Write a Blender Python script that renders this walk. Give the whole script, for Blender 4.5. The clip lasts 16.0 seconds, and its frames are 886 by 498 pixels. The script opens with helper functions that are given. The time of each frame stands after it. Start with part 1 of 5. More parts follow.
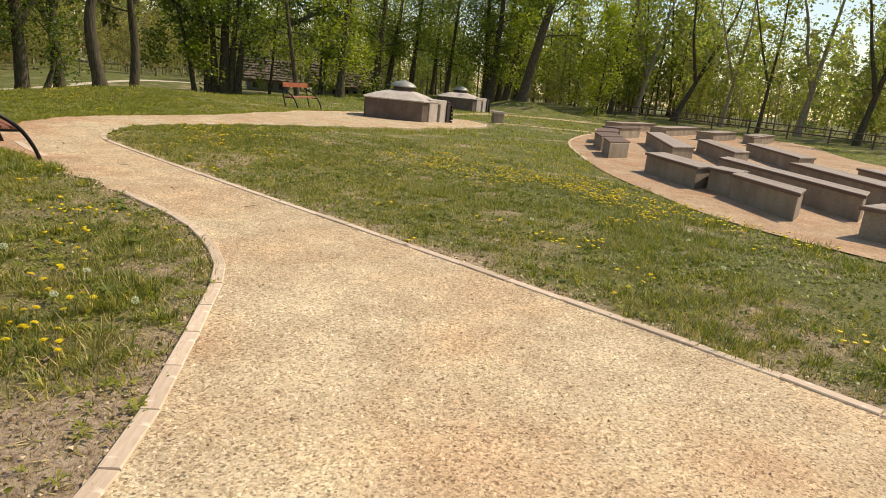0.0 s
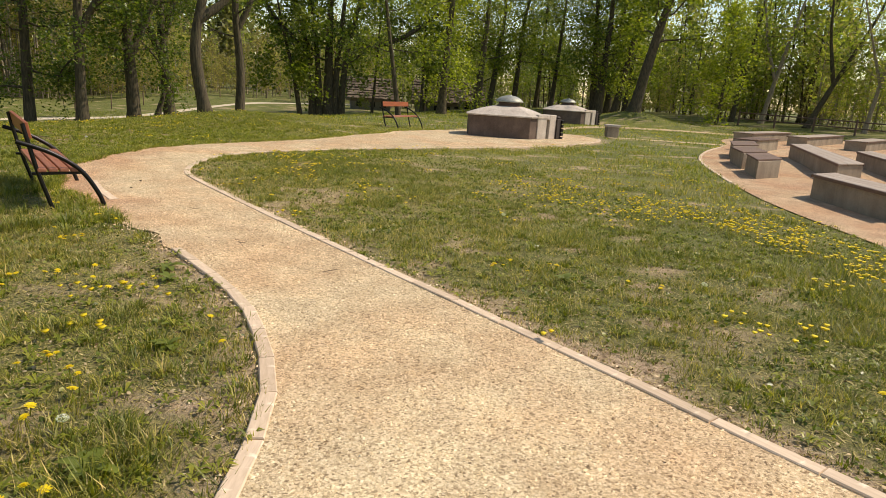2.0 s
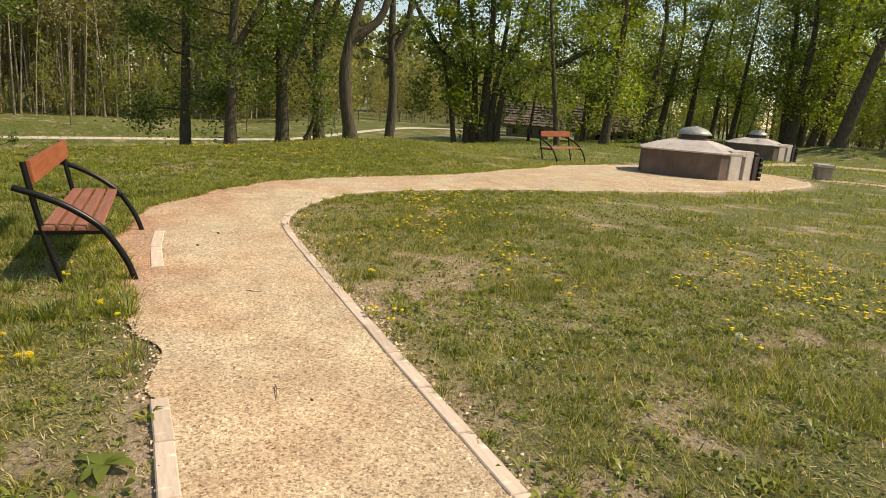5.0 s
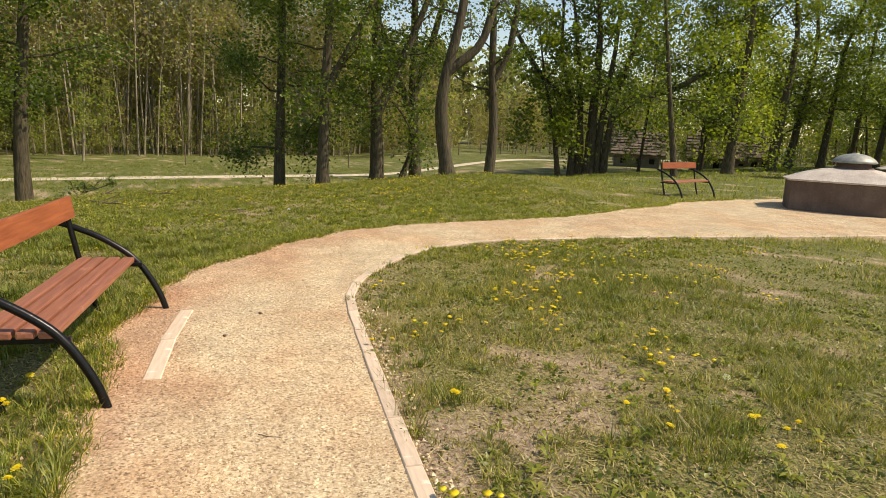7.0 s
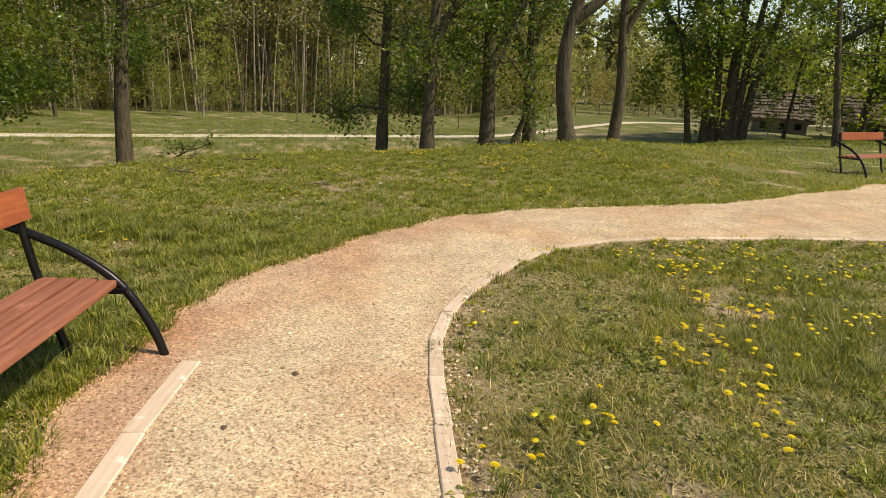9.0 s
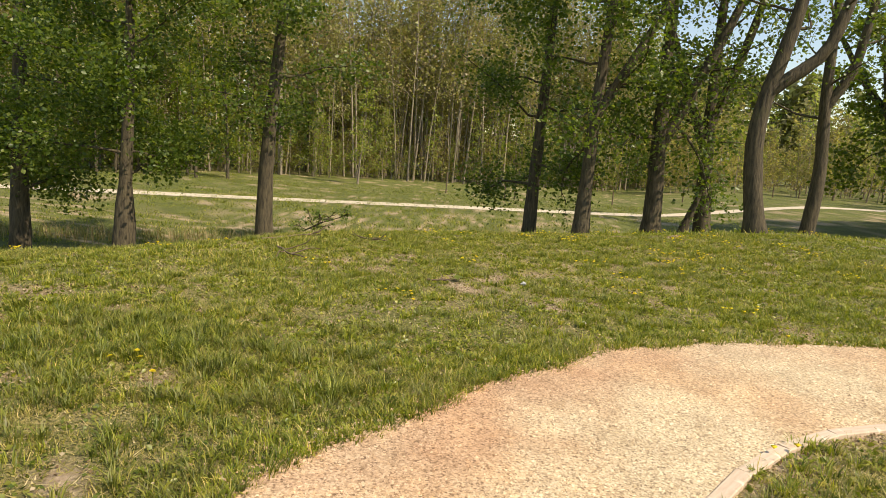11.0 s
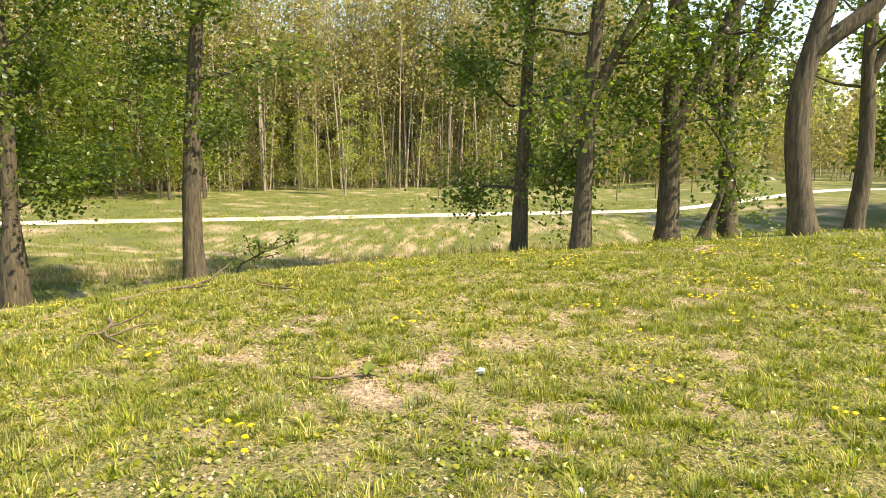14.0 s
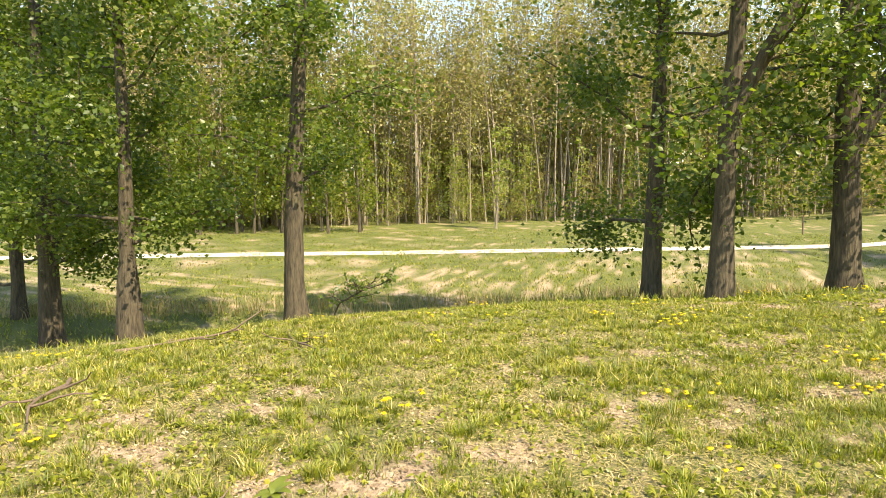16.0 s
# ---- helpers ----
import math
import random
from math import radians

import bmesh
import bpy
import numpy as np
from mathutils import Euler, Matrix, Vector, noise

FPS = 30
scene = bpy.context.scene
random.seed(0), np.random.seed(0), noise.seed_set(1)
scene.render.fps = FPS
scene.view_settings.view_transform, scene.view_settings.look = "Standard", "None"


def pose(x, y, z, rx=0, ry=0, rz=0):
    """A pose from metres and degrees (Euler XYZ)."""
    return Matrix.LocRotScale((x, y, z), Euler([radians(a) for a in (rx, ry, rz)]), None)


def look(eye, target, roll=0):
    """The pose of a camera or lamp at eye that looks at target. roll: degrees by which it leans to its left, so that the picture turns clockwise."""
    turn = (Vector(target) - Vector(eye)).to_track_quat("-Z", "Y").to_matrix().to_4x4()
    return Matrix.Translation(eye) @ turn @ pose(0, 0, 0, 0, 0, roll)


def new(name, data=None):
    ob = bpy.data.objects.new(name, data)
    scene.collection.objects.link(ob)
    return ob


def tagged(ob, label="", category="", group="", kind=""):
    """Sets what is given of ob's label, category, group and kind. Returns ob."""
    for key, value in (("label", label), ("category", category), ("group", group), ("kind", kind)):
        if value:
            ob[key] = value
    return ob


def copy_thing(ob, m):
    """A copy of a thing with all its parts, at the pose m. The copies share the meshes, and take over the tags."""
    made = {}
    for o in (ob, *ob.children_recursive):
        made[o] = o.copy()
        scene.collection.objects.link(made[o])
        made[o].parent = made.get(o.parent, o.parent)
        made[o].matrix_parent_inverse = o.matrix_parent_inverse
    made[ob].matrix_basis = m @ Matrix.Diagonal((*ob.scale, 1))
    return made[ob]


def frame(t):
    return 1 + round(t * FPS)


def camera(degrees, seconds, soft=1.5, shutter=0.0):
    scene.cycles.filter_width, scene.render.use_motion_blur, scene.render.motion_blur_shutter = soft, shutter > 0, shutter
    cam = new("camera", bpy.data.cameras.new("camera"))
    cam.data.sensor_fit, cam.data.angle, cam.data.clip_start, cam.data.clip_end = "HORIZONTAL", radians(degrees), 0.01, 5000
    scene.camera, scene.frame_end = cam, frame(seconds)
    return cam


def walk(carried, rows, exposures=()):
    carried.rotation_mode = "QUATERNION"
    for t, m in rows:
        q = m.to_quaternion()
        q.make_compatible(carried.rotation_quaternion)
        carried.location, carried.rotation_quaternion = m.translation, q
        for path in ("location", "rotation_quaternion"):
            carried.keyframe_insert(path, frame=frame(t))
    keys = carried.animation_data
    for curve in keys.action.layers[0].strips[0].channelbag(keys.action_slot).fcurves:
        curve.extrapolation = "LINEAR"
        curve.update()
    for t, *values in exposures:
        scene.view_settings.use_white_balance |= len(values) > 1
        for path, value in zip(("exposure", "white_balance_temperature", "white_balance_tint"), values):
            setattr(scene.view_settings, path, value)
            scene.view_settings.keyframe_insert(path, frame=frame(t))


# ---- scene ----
cam = camera(69.3, 16.0, soft=0.5)
METRES, EYE, TILT, LEAN, TURN = 15.2, 1.5, 0.0, 0.0, 43.0
ROWS = [
    (0.0, 0.0, 0.0, 0.0, 1.42, -14.44, -5.54),
    (0.5, -0.0048, 0.0305, 0.0016, 3.29, -15.72, -3.17),
    (1.0, -0.0061, 0.0585, 0.0032, 12.47, -16.62, -4.68),
    (1.5, -0.0179, 0.0874, 0.0038, 10.42, -14.79, -3.59),
    (2.0, -0.0236, 0.1168, 0.0034, 10.11, -14.02, -3.5),
    (2.5, -0.0317, 0.1459, 0.004, 14.9, -13.02, -3.85),
    (3.0, -0.0417, 0.177, 0.0046, 13.1, -13.8, -1.59),
    (3.5, -0.047, 0.2087, 0.0061, 15.37, -12.85, -5.01),
    (4.0, -0.0537, 0.2386, 0.0059, 12.11, -8.62, -7.56),
    (4.5, -0.0637, 0.2697, 0.0044, 18.58, -11.62, -6.38),
    (7.0, -0.1349, 0.4127, 0.0056, 32.7, -10.53, -2.61),
    (7.5, -0.1486, 0.4424, 0.0071, 33.94, -10.15, -4.24),
    (8.0, -0.169, 0.47, 0.0059, 35.83, -12.01, -4.1),
    (8.5, -0.19, 0.495, 0.0051, 41.0, -14.57, -5.01),
    (9.0, -0.2175, 0.5188, 0.0054, 42.54, -14.52, -2.92),
    (9.5, -0.2428, 0.5431, 0.0043, 49.3, -15.66, -2.2),
    (10.0, -0.2703, 0.5644, 0.0061, 52.06, -11.96, -3.29),
    (12.5, -0.3977, 0.6835, 0.0079, 59.03, -8.06, -3.18),
    (13.0, -0.4208, 0.7101, 0.0076, 59.54, -8.17, 0.38),
    (13.5, -0.4399, 0.74, 0.0088, 59.06, -8.33, -1.22),
    (14.0, -0.4613, 0.7701, 0.0073, 55.86, -8.87, -0.74),
    (14.5, -0.4748, 0.8024, 0.0073, 59.71, -7.31, -0.11),
    (15.0, -0.4909, 0.8341, 0.0049, 58.69, -5.81, -2.97),
]
PATH = [(t, pose(0, 0, EYE, TILT, LEAN, TURN) @ pose(METRES * x, METRES * y, METRES * z, 90 + pitch, roll, yaw)) for t, x, y, z, yaw, pitch, roll in ROWS]
PATH += [(15.5, look((-14.537, 4.385, 1.570), (-16.425, 3.777, 1.314), -0.6)), (16.0, look((-14.874, 4.576, 1.570), (-16.694, 3.774, 1.360), -0.5))]
walk(cam, PATH, [(0.0, -0.10, 7650, 14), (0.5, -0.16, 7650, 14), (1.0, -0.16, 7650, 14), (2.0, -0.05, 7650, 14), (4.0, -0.03, 7650, 14), (7.0, 0.05, 7650, 14), (9.0, -0.03, 7650, 14), (10.2, 0.05, 7650, 14), (12.5, 0.74, 7650, 14), (14.0, 1.16, 7650, 14), (15.0, 1.20, 7650, 14), (16.0, 1.22, 7650, 14)])

# ---- light ----
SUN_AZ = math.atan2(0.38, 0.925)      # clockwise from +y
SUN_EL = radians(50)
world = bpy.data.worlds.new("world")
scene.world = world
world.use_nodes = True
wn = world.node_tree
sky = wn.nodes.new("ShaderNodeTexSky")
sky.sky_type = "NISHITA"
sky.sun_disc = False
sky.sun_elevation = SUN_EL
sky.sun_rotation = SUN_AZ
sky.dust_density = 0.25
sky.ozone_density = 2.0
sky.air_density = 1.2
wn.nodes["Background"].inputs["Strength"].default_value = 0.15
wn.links.new(sky.outputs[0], wn.nodes["Background"].inputs[0])
sun_data = bpy.data.lights.new("sun", "SUN")
sun_data.energy = 4.6
sun_data.angle = radians(0.6)
sun_data.color = (1.0, 0.94, 0.84)
sun = new("sun", sun_data)
to_sun = Vector((math.sin(SUN_AZ) * math.cos(SUN_EL), math.cos(SUN_AZ) * math.cos(SUN_EL), math.sin(SUN_EL)))
sun.matrix_world = look(to_sun * 60, (0, 0, 0))


# ---- materials ----
def material(name, build, rough=0.8, metal=0.0):
    m = bpy.data.materials.new(name)
    m.use_nodes = True
    t = m.node_tree
    b = t.nodes["Principled BSDF"]
    b.inputs["Roughness"].default_value = rough
    b.inputs["Metallic"].default_value = metal
    build(t, b)
    return m


def node(t, kind, **sets):
    n = t.nodes.new(kind)
    for k, v in sets.items():
        n.inputs[k.replace("_", " ")].default_value = v
    return n


def coords(t):
    return t.nodes.new("ShaderNodeTexCoord").outputs["Object"]


def noise_tex(t, scale, detail=4.0, src=None, rough=0.55):
    n = node(t, "ShaderNodeTexNoise", Scale=scale, Detail=detail, Roughness=rough)
    t.links.new(src if src is not None else coords(t), n.inputs["Vector"])
    return n.outputs["Fac"]


def ramp(t, fac, stops):
    r = t.nodes.new("ShaderNodeValToRGB")
    while len(r.color_ramp.elements) < len(stops):
        r.color_ramp.elements.new(0.5)
    for e, (p, c) in zip(r.color_ramp.elements, stops):
        e.position, e.color = p, (*c, 1)
    t.links.new(fac, r.inputs[0])
    return r.outputs[0]


def mix(t, fac, a, b, mode="MIX"):
    n = t.nodes.new("ShaderNodeMix")
    n.data_type, n.blend_type = "RGBA", mode
    for sock, v in ((n.inputs[0], fac), (n.inputs[6], a), (n.inputs[7], b)):
        if isinstance(v, (int, float)):
            sock.default_value = v
        elif isinstance(v, tuple):
            sock.default_value = (*v, 1)
        else:
            t.links.new(v, sock)
    return n.outputs[2]


def bump(t, b, fac, strength, distance):
    n = node(t, "ShaderNodeBump", Strength=strength, Distance=distance)
    t.links.new(fac, n.inputs["Height"])
    t.links.new(n.outputs[0], b.inputs["Normal"])


def island(t):
    return t.nodes.new("ShaderNodeNewGeometry").outputs["Random Per Island"]


def obj_random(t):
    return t.nodes.new("ShaderNodeObjectInfo").outputs["Random"]


def attr(t, name):
    a = t.nodes.new("ShaderNodeAttribute")
    a.attribute_name = name
    return a.outputs["Fac"]


def b_ground(t, b):
    green = ramp(t, noise_tex(t, 0.9, 6), [(0.3, (0.064, 0.088, 0.010)), (0.7, (0.122, 0.146, 0.018))])
    straw = ramp(t, noise_tex(t, 48, 7, rough=0.75), [(0.43, (0.0, 0.0, 0.0)), (0.57, (0.85, 0.85, 0.85))])
    fine = ramp(t, noise_tex(t, 30, 6, rough=0.75), [(0.38, (0.42, 0.40, 0.36)), (0.48, (1.0, 1.0, 0.95)), (0.64, (1.5, 1.45, 1.35))])
    soil = ramp(t, noise_tex(t, 18, 7, rough=0.7), [(0.34, (0.17, 0.11, 0.06)), (0.46, (0.46, 0.325, 0.20)), (0.64, (0.68, 0.51, 0.34))])
    col = mix(t, attr(t, "bare"), mix(t, 1.0, mix(t, mix(t, 1.0, straw, attr(t, "dry"), "MULTIPLY"), green, (0.46, 0.36, 0.16)), fine, "MULTIPLY"), soil)
    t.links.new(col, b.inputs["Base Color"])
    bump(t, b, noise_tex(t, 36, 7, rough=0.7), 1.0, 0.035)


def specks(t):
    """Dark grit and paler drifts in the gravel."""
    dark = ramp(t, noise_tex(t, 42, 7, rough=0.8), [(0.36, (0.52, 0.46, 0.40)), (0.44, (1.0, 1.0, 1.0)), (0.62, (1.2, 1.2, 1.18))])
    drift = ramp(t, noise_tex(t, 2.6, 5, rough=0.65), [(0.34, (0.85, 0.82, 0.79)), (0.5, (0.98, 0.97, 0.96)), (0.66, (1.14, 1.14, 1.12))])
    return mix(t, 1.0, dark, drift, "MULTIPLY")


def b_gravel(t, b):
    v = node(t, "ShaderNodeTexVoronoi", Scale=95.0)
    t.links.new(coords(t), v.inputs["Vector"])
    chip = ramp(t, v.outputs["Color"], [(0.10, (0.25, 0.178, 0.10)), (0.3, (0.52, 0.40, 0.24)), (0.55, (0.64, 0.505, 0.315)), (0.9, (0.80, 0.665, 0.45))])
    tint = ramp(t, noise_tex(t, 0.8, 5), [(0.36, (0.97, 0.84, 0.77)), (0.58, (1.0, 1.0, 1.0))])
    grit = ramp(t, noise_tex(t, 260, 3), [(0.3, (0.7, 0.7, 0.7)), (0.6, (1.05, 1.05, 1.05))])
    t.links.new(mix(t, attr(t, "red"), mix(t, 1.0, mix(t, 1.0, mix(t, 1.0, chip, tint, "MULTIPLY"), grit, "MULTIPLY"), specks(t), "MULTIPLY"), (0.82, 0.67, 0.64), "MULTIPLY"), b.inputs["Base Color"])
    bump(t, b, v.outputs["Color"], 1.0, 0.010)


def b_chip(t, b):
    c = ramp(t, island(t), [(0.0, (0.24, 0.165, 0.095)), (0.16, (0.48, 0.36, 0.21)), (0.6, (0.70, 0.555, 0.345)), (1.0, (0.88, 0.755, 0.53))])
    tint = ramp(t, noise_tex(t, 0.8, 5), [(0.36, (0.97, 0.84, 0.77)), (0.58, (1.0, 1.0, 1.0))])
    t.links.new(mix(t, attr(t, "red"), mix(t, 1.0, mix(t, 1.0, c, tint, "MULTIPLY"), specks(t), "MULTIPLY"), (0.82, 0.67, 0.64), "MULTIPLY"), b.inputs["Base Color"])


def leafy(name, stops, gloss=0.45, trans=0.45, patchy=0.0):
    def build(t, b):
        c = ramp(t, island(t), stops)
        if patchy:
            tuft = ramp(t, noise_tex(t, 8.0, 6, rough=0.75), [(0.34, (0.55, 0.60, 0.55)), (0.47, (1.1, 1.1, 1.05)), (0.64, (1.9, 1.75, 1.6))])
            dry = ramp(t, noise_tex(t, 1.7, 6, rough=0.7), [(0.46, (0.0, 0.0, 0.0)), (0.62, (patchy, patchy, patchy))])
            c = mix(t, dry, mix(t, 1.0, c, tuft, "MULTIPLY"), (0.36, 0.285, 0.12))
        t.links.new(c, b.inputs["Base Color"])
        tr = t.nodes.new("ShaderNodeBsdfTranslucent")
        t.links.new(mix(t, 1.0, c, (1.35, 1.5, 0.6), "MULTIPLY"), tr.inputs[0])
        ms = node(t, "ShaderNodeMixShader", Fac=trans)
        t.links.new(b.outputs[0], ms.inputs[1])
        t.links.new(tr.outputs[0], ms.inputs[2])
        t.links.new(ms.outputs[0], t.nodes["Material Output"].inputs[0])
    return material(name, build, gloss)


def b_bark(lo, hi):
    def build(t, b):
        mp = node(t, "ShaderNodeMapping", Scale=(9, 9, 1.6))
        t.links.new(coords(t), mp.inputs[0])
        f = noise_tex(t, 2.2, 7, mp.outputs[0], 0.65)
        c = ramp(t, f, [(0.3, lo), (0.72, hi)])
        moss = ramp(t, noise_tex(t, 1.3, 4), [(0.55, (1, 1, 1)), (0.75, (0.85, 1.05, 0.6))])
        t.links.new(mix(t, 1.0, c, moss, "MULTIPLY"), b.inputs["Base Color"])
        bump(t, b, f, 0.9, 0.04)
    return build


def b_concrete(lo, hi):
    def build(t, b):
        f = noise_tex(t, 1.6, 8, rough=0.6)
        c = ramp(t, f, [(0.3, lo), (0.7, hi)])
        sp = ramp(t, noise_tex(t, 60, 4), [(0.35, (0.7, 0.7, 0.7)), (0.6, (1.05, 1.05, 1.05))])
        mp = node(t, "ShaderNodeMapping", Scale=(5, 5, 0.5))
        t.links.new(coords(t), mp.inputs[0])
        streak = ramp(t, noise_tex(t, 1.5, 4, mp.outputs[0]), [(0.35, (0.88, 0.87, 0.86)), (0.6, (1, 1, 1))])
        t.links.new(mix(t, 1.0, mix(t, 1.0, c, sp, "MULTIPLY"), streak, "MULTIPLY"), b.inputs["Base Color"])
        bump(t, b, noise_tex(t, 45, 6), 0.5, 0.01)
    return build


def b_wood(lo, hi, axis=0):
    def build(t, b):
        sc = [14, 14, 14]
        sc[axis] = 0.9
        mp = node(t, "ShaderNodeMapping", Scale=tuple(sc))
        t.links.new(coords(t), mp.inputs[0])
        f = noise_tex(t, 3.0, 6, mp.outputs[0], 0.6)
        c = ramp(t, f, [(0.3, lo), (0.7, hi)])
        v = ramp(t, obj_random(t), [(0.0, (0.86, 0.84, 0.82)), (1.0, (1.08, 1.08, 1.08))])
        wear = ramp(t, noise_tex(t, 7, 6), [(0.60, (1, 1, 1)), (0.72, (1.35, 1.5, 1.6))])
        t.links.new(mix(t, 1.0, mix(t, 1.0, c, v, "MULTIPLY"), wear, "MULTIPLY"), b.inputs["Base Color"])
        bump(t, b, f, 0.35, 0.004)
    return build


def b_plain(c, var=0.15, scale=20.0, bumps=0.2):
    def build(t, b):
        f = noise_tex(t, scale, 5)
        lo = tuple(v * (1 - var) for v in c)
        hi = tuple(min(1, v * (1 + var)) for v in c)
        t.links.new(ramp(t, f, [(0.3, lo), (0.7, hi)]), b.inputs["Base Color"])
        bump(t, b, f, bumps, 0.005)
    return build


M_GROUND = material("lawn_soil", b_ground, 0.95)
M_GRAVEL = material("gravel_bed", b_gravel, 0.9)
M_CHIP = material("gravel_chip", b_chip, 0.85)
M_GRASS = leafy("grass_blade", [(0.0, (0.068, 0.092, 0.011)), (0.35, (0.155, 0.168, 0.019)), (0.65, (0.275, 0.255, 0.038)), (0.82, (0.43, 0.35, 0.095)), (1.0, (0.55, 0.43, 0.20))], 0.5, 0.35, 0.5)
M_LUSH = leafy("lush_grass_blade", [(0.0, (0.070, 0.108, 0.009)), (0.40, (0.165, 0.205, 0.016)), (0.75, (0.270, 0.280, 0.028)), (0.92, (0.40, 0.34, 0.075)), (1.0, (0.52, 0.41, 0.18))], 0.5, 0.4, 0.15)
M_DEEP = leafy("deep_grass_blade", [(0.0, (0.062, 0.092, 0.010)), (0.6, (0.145, 0.172, 0.018)), (1.0, (0.24, 0.245, 0.032))], 0.5, 0.3, 0.3)
M_WEED = leafy("weed_leaf", [(0.0, (0.075, 0.110, 0.014)), (0.6, (0.17, 0.205, 0.028)), (1.0, (0.30, 0.30, 0.06))], 0.4, 0.3)
M_WEED_LIGHT = leafy("bright_weed_leaf", [(0.0, (0.12, 0.15, 0.016)), (0.6, (0.25, 0.27, 0.026)), (1.0, (0.40, 0.37, 0.06))], 0.4, 0.35)
M_LEAF = leafy("maple_leaf", [(0.0, (0.06, 0.10, 0.016)), (0.6, (0.12, 0.17, 0.026)), (1.0, (0.22, 0.25, 0.045))], 0.4, 0.5)
M_LEAF_LIGHT = leafy("young_leaf", [(0.0, (0.085, 0.120, 0.015)), (0.6, (0.165, 0.20, 0.029)), (1.0, (0.26, 0.27, 0.05))], 0.4, 0.6)
M_LEAF_WOOD = leafy("woodland_leaf", [(0.0, (0.155, 0.195, 0.042)), (0.5, (0.285, 0.32, 0.080)), (0.85, (0.38, 0.37, 0.125)), (1.0, (0.400, 0.288, 0.138))], 0.5, 0.62)
M_BRUSH = leafy("budding_brush", [(0.0, (0.18, 0.15, 0.078)), (0.5, (0.32, 0.265, 0.125)), (0.8, (0.42, 0.325, 0.19)), (1.0, (0.35, 0.36, 0.10))], 0.7, 0.6)
# far-wood leaves, with the distance haze mixed into their colour
M_HAZED_WOOD = leafy("haze_toned_wood_spray", [(0.0, (0.17, 0.165, 0.085)), (0.5, (0.27, 0.25, 0.145)), (1.0, (0.33, 0.335, 0.15))], 0.8, 0.55)
M_LEAF_BRIGHT = leafy("bright_spring_leaf", [(0.0, (0.15, 0.20, 0.018)), (0.5, (0.29, 0.33, 0.035)), (1.0, (0.42, 0.42, 0.07))], 0.45, 0.5)
M_LEAF_FIELD = leafy("field_wood_leaf", [(0.0, (0.20, 0.20, 0.06)), (0.5, (0.34, 0.325, 0.105)), (0.8, (0.42, 0.36, 0.165)), (1.0, (0.46, 0.32, 0.19))], 0.5, 0.4)
M_STRAW = leafy("dry_straw", [(0.0, (0.20, 0.19, 0.035)), (0.4, (0.36, 0.30, 0.08)), (0.75, (0.52, 0.41, 0.16)), (1.0, (0.66, 0.54, 0.29))], 0.6, 0.2)
M_REED = leafy("dry_reed", [(0.0, (0.28, 0.20, 0.09)), (0.7, (0.42, 0.32, 0.16)), (1.0, (0.20, 0.22, 0.06))], 0.6, 0.3)
M_BARK = material("maple_bark", b_bark((0.020, 0.015, 0.009), (0.150, 0.118, 0.064)), 0.9)
M_BARK_PALE = material("woodland_bark", b_bark((0.16, 0.125, 0.085), (0.44, 0.36, 0.26)), 0.9)
M_CONC = material("weathered_concrete", b_concrete((0.25, 0.195, 0.138), (0.43, 0.355, 0.26)), 0.9)
M_CONC_HUT = material("brown_render", b_concrete((0.105, 0.070, 0.053), (0.215, 0.152, 0.118)), 0.9)
M_CONC_PALE = material("pale_concrete", b_concrete((0.48, 0.41, 0.345), (0.72, 0.64, 0.545)), 0.9)
M_KERB = material("kerb_concrete", b_wood((0.56, 0.425, 0.295), (0.74, 0.585, 0.43)), 0.9)
M_PLANK = material("dark_plank", b_wood((0.10, 0.06, 0.045), (0.22, 0.14, 0.10)), 0.75)
M_PORTAL = material("blackened_stone", b_concrete((0.035, 0.026, 0.022), (0.075, 0.058, 0.048)), 0.9)
M_PLANK_GREY = material("grey_plank", b_wood((0.27, 0.215, 0.17), (0.46, 0.385, 0.315)), 0.8)
M_BENCH = material("varnished_bench_wood", b_wood((0.24, 0.062, 0.025), (0.42, 0.125, 0.05)), 0.42)
M_BENCH_DARK = material("aged_bench_wood", b_wood((0.26, 0.092, 0.050), (0.43, 0.172, 0.098)), 0.5)
M_IRON = material("black_iron", b_plain((0.018, 0.017, 0.017), 0.3, 40), 0.32, 0.6)
M_DOME = material("weathered_steel", b_plain((0.34, 0.34, 0.29), 0.3, 6), 0.5, 0.3)
M_DARK = material("dark_recess", b_plain((0.015, 0.013, 0.012)), 0.9)
M_THATCH = material("thatch", b_plain((0.15, 0.115, 0.082), 0.5, 2.2, 0.6), 0.95)
M_LIME = material("limewash", b_plain((0.22, 0.21, 0.19), 0.2, 3), 0.9)
M_WATER = material("ditch_water", b_plain((0.03, 0.026, 0.015), 0.3, 3, 0.05), 0.08)
M_YELLOW = leafy("dandelion_petal", [(0.0, (0.78, 0.57, 0.01)), (1.0, (0.86, 0.70, 0.03))], 0.6, 0.2)
M_PUFF = leafy("dandelion_clock", [(0.0, (0.6, 0.6, 0.56)), (1.0, (0.75, 0.75, 0.7))], 0.8, 0.4)
M_TRACK = material("track_grit", b_plain((0.62, 0.53, 0.38), 0.15, 4), 0.95)
M_LITTER = leafy("dead_leaf", [(0.0, (0.16, 0.095, 0.05)), (0.5, (0.34, 0.25, 0.14)), (1.0, (0.52, 0.42, 0.27))], 0.7, 0.15)
M_STONE = material("pale_stone", b_plain((0.48, 0.46, 0.41), 0.15, 30), 0.85)
M_CLOD = material("earth_clod", b_plain((0.12, 0.08, 0.05), 0.3, 40), 0.95)
M_STICK = material("dead_twig", b_plain((0.16, 0.11, 0.07), 0.3, 30), 0.9)

